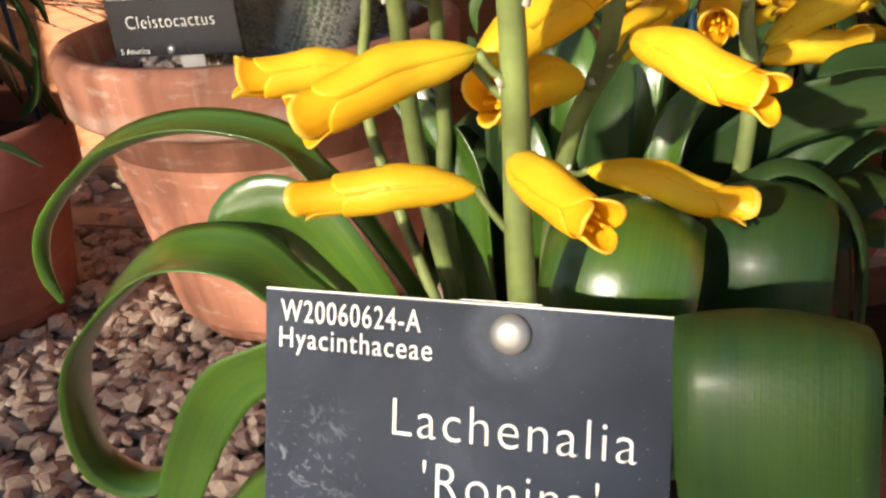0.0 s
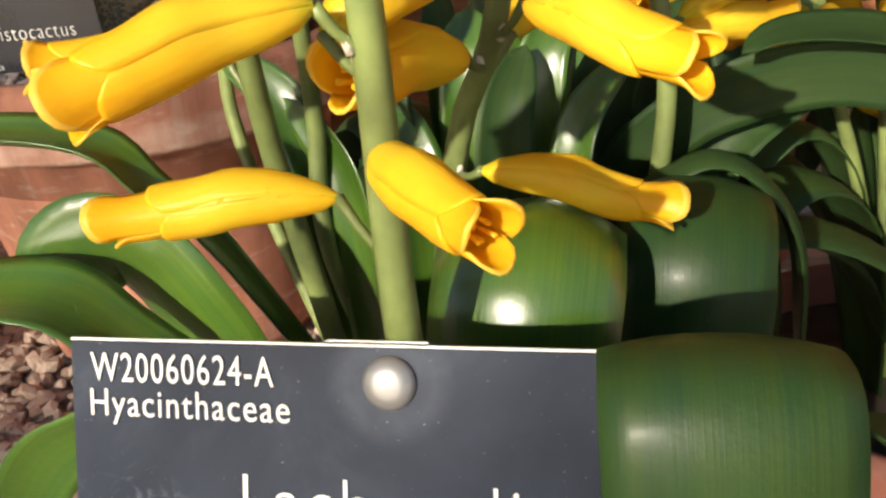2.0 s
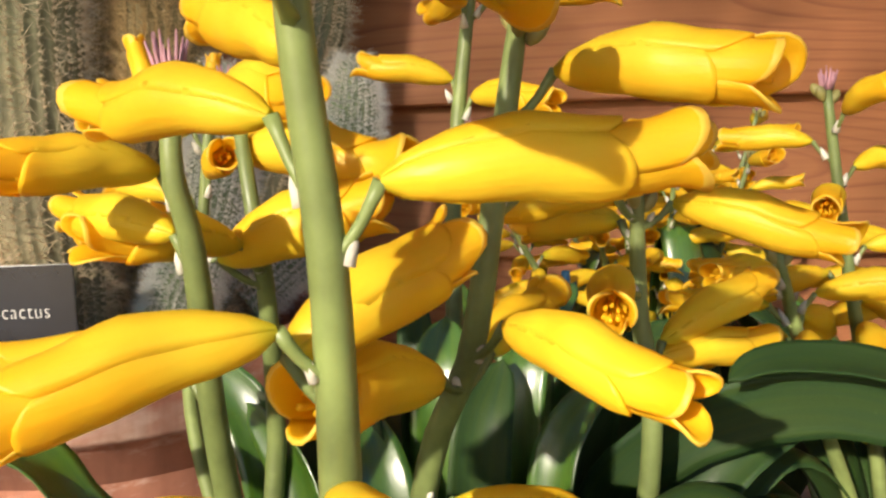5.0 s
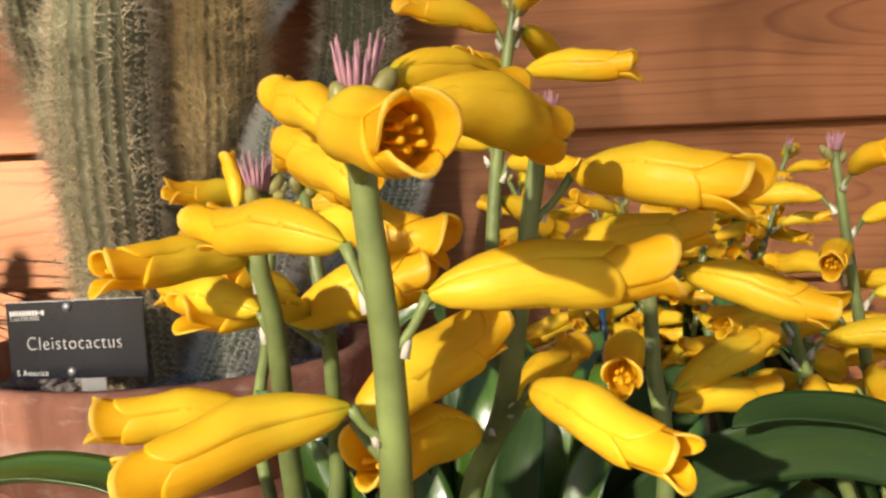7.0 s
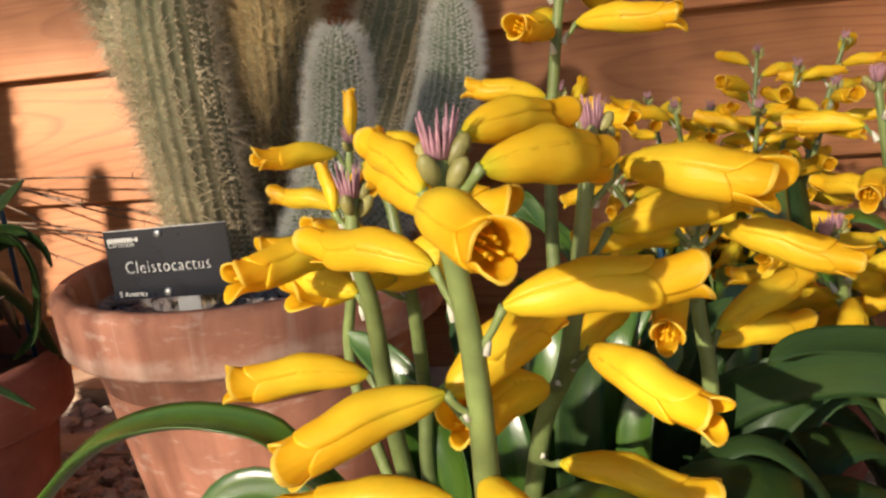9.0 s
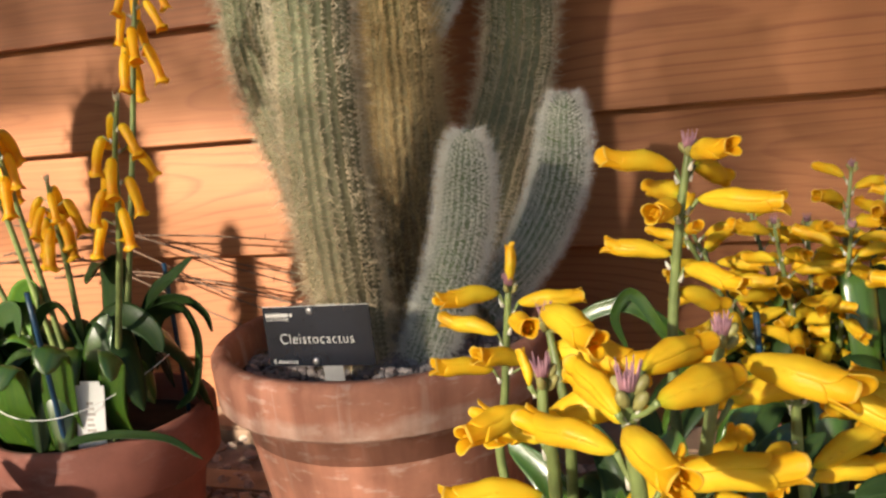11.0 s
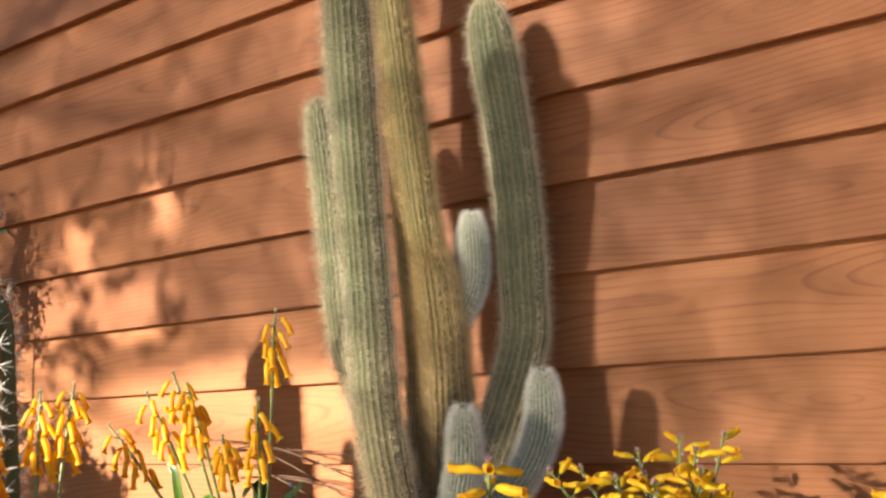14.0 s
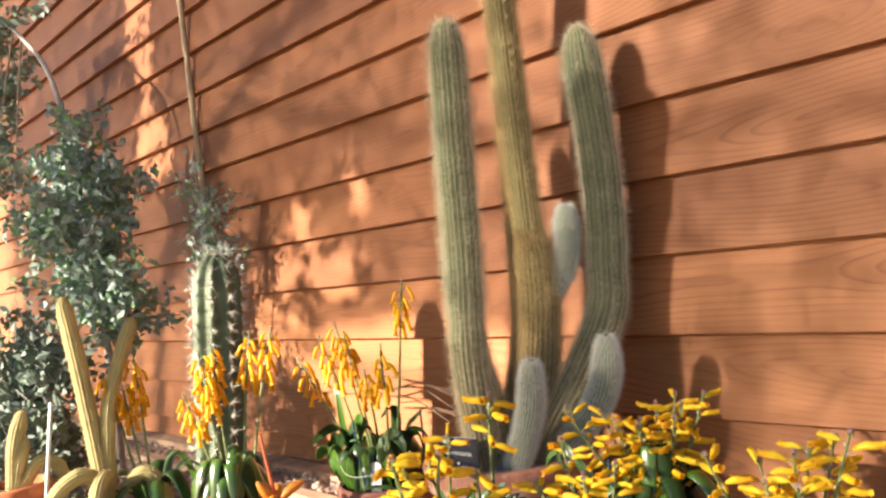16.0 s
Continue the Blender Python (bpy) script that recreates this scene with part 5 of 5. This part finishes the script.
golden = thing("golden_cactus", (0, 0, 0), "slender golden-spined cactus with sprawling lower stems", "cactus", "golden cacti")
for k, (p, r) in enumerate((
    ([(-0.374, -0.893, 0.22), (-0.40, -0.90, 0.40), (-0.41, -0.91, 0.54), (-0.422, -0.921, 0.664)], 0.018),
    ([(-0.374, -0.885, 0.22), (-0.382, -0.865, 0.40), (-0.384, -0.83, 0.50), (-0.376, -0.789, 0.60)], 0.0155),
    ([(-0.374, -0.89, 0.20), (-0.35, -0.93, 0.28), (-0.36, -0.98, 0.27), (-0.39, -1.03, 0.20)], 0.016),
    ([(-0.374, -0.89, 0.20), (-0.34, -0.90, 0.27), (-0.31, -0.93, 0.25), (-0.29, -0.95, 0.18)], 0.016),
    ([(-0.374, -0.885, 0.20), (-0.34, -0.83, 0.26), (-0.32, -0.80, 0.24), (-0.31, -0.78, 0.18)], 0.015),
)):
    column(p, r, golden, CACTUS_YELLOW, NEEDLE_GOLD, 14, 36, 100 + k, 5, 0.006, (0.003, 0.006))
pot((-0.374, -0.89, 0), 0.08, 0.19, POT_RED, "terracotta pot with a golden cactus", soil=SOIL)
golden = thing("golden_cactus", (0, 0, 0), "small golden cactus with short bent stems in a bright terracotta pot", "cactus", "golden cacti")
for k, (p, r) in enumerate((
    ([(-0.72, -0.99, 0.22), (-0.725, -0.975, 0.32), (-0.727, -0.947, 0.404)], 0.018),
    ([(-0.715, -0.985, 0.22), (-0.715, -0.97, 0.28), (-0.72, -0.95, 0.336)], 0.016),
    ([(-0.71, -0.975, 0.22), (-0.70, -0.93, 0.275), (-0.69, -0.895, 0.26), (-0.685, -0.88, 0.22)], 0.016),
)):
    column(p, r, golden, CACTUS_YELLOW, NEEDLE_GOLD, 14, 30, 110 + k, 5, 0.006, (0.003, 0.006))
pot((-0.715, -0.985, 0), 0.08, 0.235, POT_ORANGE, "bright terracotta pot with a small golden cactus", soil=SOIL)

# ---- orange succulent ----
succ = thing("orange_succulent", (0, 0, 0), "small succulent with an orange flower stem and orange leaves", "succulent")
part("flower_stem", tube(bmesh.new(), spline([(-0.0, -0.696, 0.12), (-0.004, -0.696, 0.227), (-0.018, -0.697, 0.29), (-0.032, -0.696, 0.34)], 16), [0.0055 - 0.0002 * i for i in range(17)], 8), ORANGE_RED, succ)
for k, (a, b) in enumerate((((-0.005, -0.70, 0.20), (-0.018, -0.722, 0.25)), ((0.0, -0.69, 0.205), (0.03, -0.645, 0.238)), ((0.0, -0.69, 0.2), (-0.03, -0.67, 0.23)), ((0.0, -0.70, 0.2), (0.025, -0.715, 0.22)))):
    a, b = Vector(a), Vector(b)
    part("leaf", tube(bmesh.new(), spline([a, a.lerp(b, 0.5) + Vector((0, 0, 0.004)), b], 10), [0.009 * math.sin(math.pi * (0.12 + 0.8 * i / 10)) + 0.001 for i in range(11)], 10), ORANGE_LEAF, succ)
pot((0.0, -0.695, 0), 0.06, 0.19, POT_RED, "small terracotta pot of an orange succulent", soil=SOIL)


# ---- blue-green shrub ----
def shrub(name, trunk, clumps, seed, label, per=190, leaf_size=0.021, thick=0.016, spread=1.0, leaves=LEAF_BLUE):
    t = thing(name, (0, 0, 0), label, "shrub")
    rg = np.random.default_rng(seed)
    pts = spline(trunk, 24)
    bm = tube(bmesh.new(), pts, [thick * (1 - 0.025 * i) for i in range(25)], 8)
    verts, faces, count = [], [], 0
    for c in clumps:
        c = np.array(c)
        near = min(pts, key=lambda q: (np.array(q) - c) @ (np.array(q) - c))
        mid = Vector(near).lerp(Vector(c), 0.5) + Vector((0, 0, 0.02))
        tube(bm, spline([near, mid, Vector(c)], 8), [0.006 - 0.0005 * i for i in range(9)], 5)
        for twig in range(9):
            d = rg.normal(size=3) * (0.09, 0.09, 0.10) * spread
            end = c + d
            tube(bm, [Vector(c), Vector((c + end) / 2) + Vector((0, 0, 0.01)), Vector(end)], [0.002, 0.0014, 0.0008], 4)
            for q in range(per // 9):
                s = c + d * rg.uniform(0.2, 1.05) + rg.normal(size=3) * 0.018
                a = rg.normal(size=3)
                a /= np.linalg.norm(a)
                b = np.cross(a, rg.normal(size=3))
                b /= np.linalg.norm(b)
                ln, w = leaf_size * rg.uniform(0.8, 1.6), leaf_size * rg.uniform(0.28, 0.5)
                n = np.cross(a, b) * w * 0.35
                verts += [s, s + a * ln * 0.5 + b * w + n, s + a * ln, s + a * ln * 0.5 - b * w + n]
                faces += [(count, count + 1, count + 2), (count, count + 2, count + 3)]
                count += 4
    part("trunk", bm, BARK_PALE, t)
    me = bpy.data.meshes.new("crown")
    me.from_pydata([tuple(v) for v in verts], [], faces)
    me.materials.append(leaves)
    ob = new("crown", me)
    ob.parent = t
    return t


rg = random.Random(3)
clumps = [(-1.62 + rg.gauss(0, 0.075), -0.41 + rg.gauss(0, 0.06), 0.56 + 0.66 * k / 18 + rg.gauss(0, 0.03)) for k in range(19)]
clumps += [(-2.55 + rg.gauss(0, 0.08), -0.42 + rg.gauss(0, 0.05), rg.uniform(1.2, 1.95)) for k in range(7)]
shrub("blue_leaved_shrub", [(-1.66, -0.4, 0.0), (-1.66, -0.4, 0.5), (-1.7, -0.41, 0.85), (-1.789, -0.414, 1.169), (-1.786, -0.414, 1.323), (-1.859, -0.414, 1.494), (-1.958, -0.414, 1.608), (-2.075, -0.414, 1.697), (-2.303, -0.414, 1.844), (-2.51, -0.414, 1.948)], clumps, 5, "airy shrub with small blue-green leaves and grey branches", leaf_size=0.032, spread=1.05, per=220)
clumps = [(-1.18 + rg.gauss(0, 0.025), -0.20 + rg.gauss(0, 0.02), 0.70 + 0.055 * k) for k in range(6)]
shrub("blue_leaved_shrub", [(-1.19, -0.20, 0.0), (-1.19, -0.20, 0.4), (-1.19, -0.20, 0.78), (-1.17, -0.21, 1.08)], clumps, 6, "slim upright shrub with small blue-green leaves", per=90, leaf_size=0.020, thick=0.006, spread=0.55)
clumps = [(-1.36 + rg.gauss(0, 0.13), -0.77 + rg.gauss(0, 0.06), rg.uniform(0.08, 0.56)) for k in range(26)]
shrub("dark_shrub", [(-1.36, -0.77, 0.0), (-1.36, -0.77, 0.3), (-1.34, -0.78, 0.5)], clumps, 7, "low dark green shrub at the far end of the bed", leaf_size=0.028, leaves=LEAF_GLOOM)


# ---- unseen tree added on the sunny side to shape light and shade ----
# wall spots (x, z, radii) where the added crown lets the sun through
SUN_GAPS = ((-0.69, 0.63, 0.15, 0.08), (-0.85, 0.80, 0.06, 0.12), (-0.53, 0.90, 0.05, 0.10), (-1.20, 0.45, 0.28, 0.18), (-1.94, 1.25, 0.16, 0.20), (-1.95, 1.75, 0.14, 0.25), (-1.45, 1.0, 0.08, 0.14), (-1.0, 0.66, 0.12, 0.10), (-1.52, 0.72, 0.12, 0.24))


# spots where the added crown is thickened to darken wall, gravel and leaves
SHADE_BOUGHS = ((1.25, -0.12, 0.32, 0.14), (1.18, -0.10, 0.13, 0.09), (0.50, -0.30, 0.32, 0.17), (0.60, 0.26, 0.10, 0.36))


def shade_density(x, z):
    """How closely the added crown's leaves stand along the sun, set to shade chosen spots: openings, a few thick
    boughs, a thin lower hem and rim.
    """
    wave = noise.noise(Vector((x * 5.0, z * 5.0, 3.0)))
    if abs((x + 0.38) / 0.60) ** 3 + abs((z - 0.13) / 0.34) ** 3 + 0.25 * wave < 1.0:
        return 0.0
    for gx, gz, rx, rz in SUN_GAPS:
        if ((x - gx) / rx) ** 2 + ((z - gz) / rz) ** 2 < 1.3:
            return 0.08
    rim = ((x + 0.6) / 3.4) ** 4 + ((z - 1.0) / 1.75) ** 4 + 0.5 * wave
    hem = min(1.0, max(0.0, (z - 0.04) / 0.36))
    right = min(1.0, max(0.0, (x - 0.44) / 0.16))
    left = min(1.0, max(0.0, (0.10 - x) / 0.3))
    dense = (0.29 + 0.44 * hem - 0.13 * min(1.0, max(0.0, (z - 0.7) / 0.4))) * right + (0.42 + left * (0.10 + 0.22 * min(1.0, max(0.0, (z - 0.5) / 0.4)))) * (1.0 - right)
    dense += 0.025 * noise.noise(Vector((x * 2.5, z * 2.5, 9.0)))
    for gx, gz, rx, rz in SHADE_BOUGHS:
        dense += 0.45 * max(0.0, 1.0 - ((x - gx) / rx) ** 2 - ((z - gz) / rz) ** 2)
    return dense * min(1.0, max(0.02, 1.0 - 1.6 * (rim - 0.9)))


def ragged_shade(x, z):
    """Ragged twigs added nearer to break up the sun, across and beside the openings."""
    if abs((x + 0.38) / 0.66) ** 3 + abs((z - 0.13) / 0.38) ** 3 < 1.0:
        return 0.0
    inside = min(((x - gx) / rx) ** 2 + ((z - gz) / rz) ** 2 for gx, gz, rx, rz in SUN_GAPS)
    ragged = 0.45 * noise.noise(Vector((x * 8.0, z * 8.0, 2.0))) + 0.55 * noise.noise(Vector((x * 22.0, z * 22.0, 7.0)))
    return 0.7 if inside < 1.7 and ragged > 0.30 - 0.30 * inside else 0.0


# added out of view, only to block and filter sunlight
tree = thing("unseen_shade_tree", (0, 0, 0), "unseen small-leaved tree added out of view to filter the sun", "tree")
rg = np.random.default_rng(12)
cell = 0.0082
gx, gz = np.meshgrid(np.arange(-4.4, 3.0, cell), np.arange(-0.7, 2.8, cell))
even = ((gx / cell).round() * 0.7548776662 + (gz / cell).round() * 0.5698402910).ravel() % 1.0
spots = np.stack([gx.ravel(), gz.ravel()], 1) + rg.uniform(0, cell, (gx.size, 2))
high = spots[even < np.array([shade_density(x, z) for x, z in spots])]
low = spots[rg.uniform(size=len(spots)) < np.array([ragged_shade(x, z) if x < 0.1 else 0.0 for x, z in spots])]
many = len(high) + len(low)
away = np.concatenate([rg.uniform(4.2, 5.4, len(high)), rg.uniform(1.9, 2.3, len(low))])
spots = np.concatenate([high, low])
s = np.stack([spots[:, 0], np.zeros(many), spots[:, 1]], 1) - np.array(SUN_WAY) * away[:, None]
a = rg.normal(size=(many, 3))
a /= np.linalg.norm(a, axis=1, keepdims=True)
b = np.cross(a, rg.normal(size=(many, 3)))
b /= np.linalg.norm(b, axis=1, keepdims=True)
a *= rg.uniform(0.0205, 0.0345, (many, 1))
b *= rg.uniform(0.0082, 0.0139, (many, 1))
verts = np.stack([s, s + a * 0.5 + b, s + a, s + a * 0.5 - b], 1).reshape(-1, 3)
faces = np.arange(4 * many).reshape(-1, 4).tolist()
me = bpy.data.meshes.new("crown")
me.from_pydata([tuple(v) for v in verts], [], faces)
me.materials.append(LEAF_SHADE_TREE)
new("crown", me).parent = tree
bm = tube(bmesh.new(), spline([(-4.2, -4.6, -0.1), (-4.1, -4.5, 1.2), (-3.6, -4.4, 2.6), (-2.2, -4.4, 3.3), (-0.9, -4.4, 3.6)], 30), [0.07 - 0.002 * i for i in range(31)], 10)
for p, q, u in (((-3.6, -4.4, 2.6), (-2.6, -4.7, 2.2), (-1.4, -4.6, 2.1)), ((-2.9, -4.4, 3.0), (-1.6, -4.6, 2.7), (0.2, -4.4, 2.5)), ((-3.2, -4.4, 2.8), (-2.0, -4.2, 3.5), (-0.2, -4.2, 3.8)), ((-4.1, -4.5, 1.4), (-4.5, -4.6, 2.2), (-4.9, -4.5, 3.0)), ((-3.7, -4.4, 2.4), (-2.9, -3.2, 2.1), (-1.6, -1.95, 1.45)), ((-2.9, -3.2, 2.1), (-3.0, -2.4, 2.1), (-2.6, -1.9, 2.0))):
    tube(bm, spline([p, q, u], 16), [0.03 - 0.0015 * i for i in range(17)], 8)
part("trunk", bm, BARK, tree)
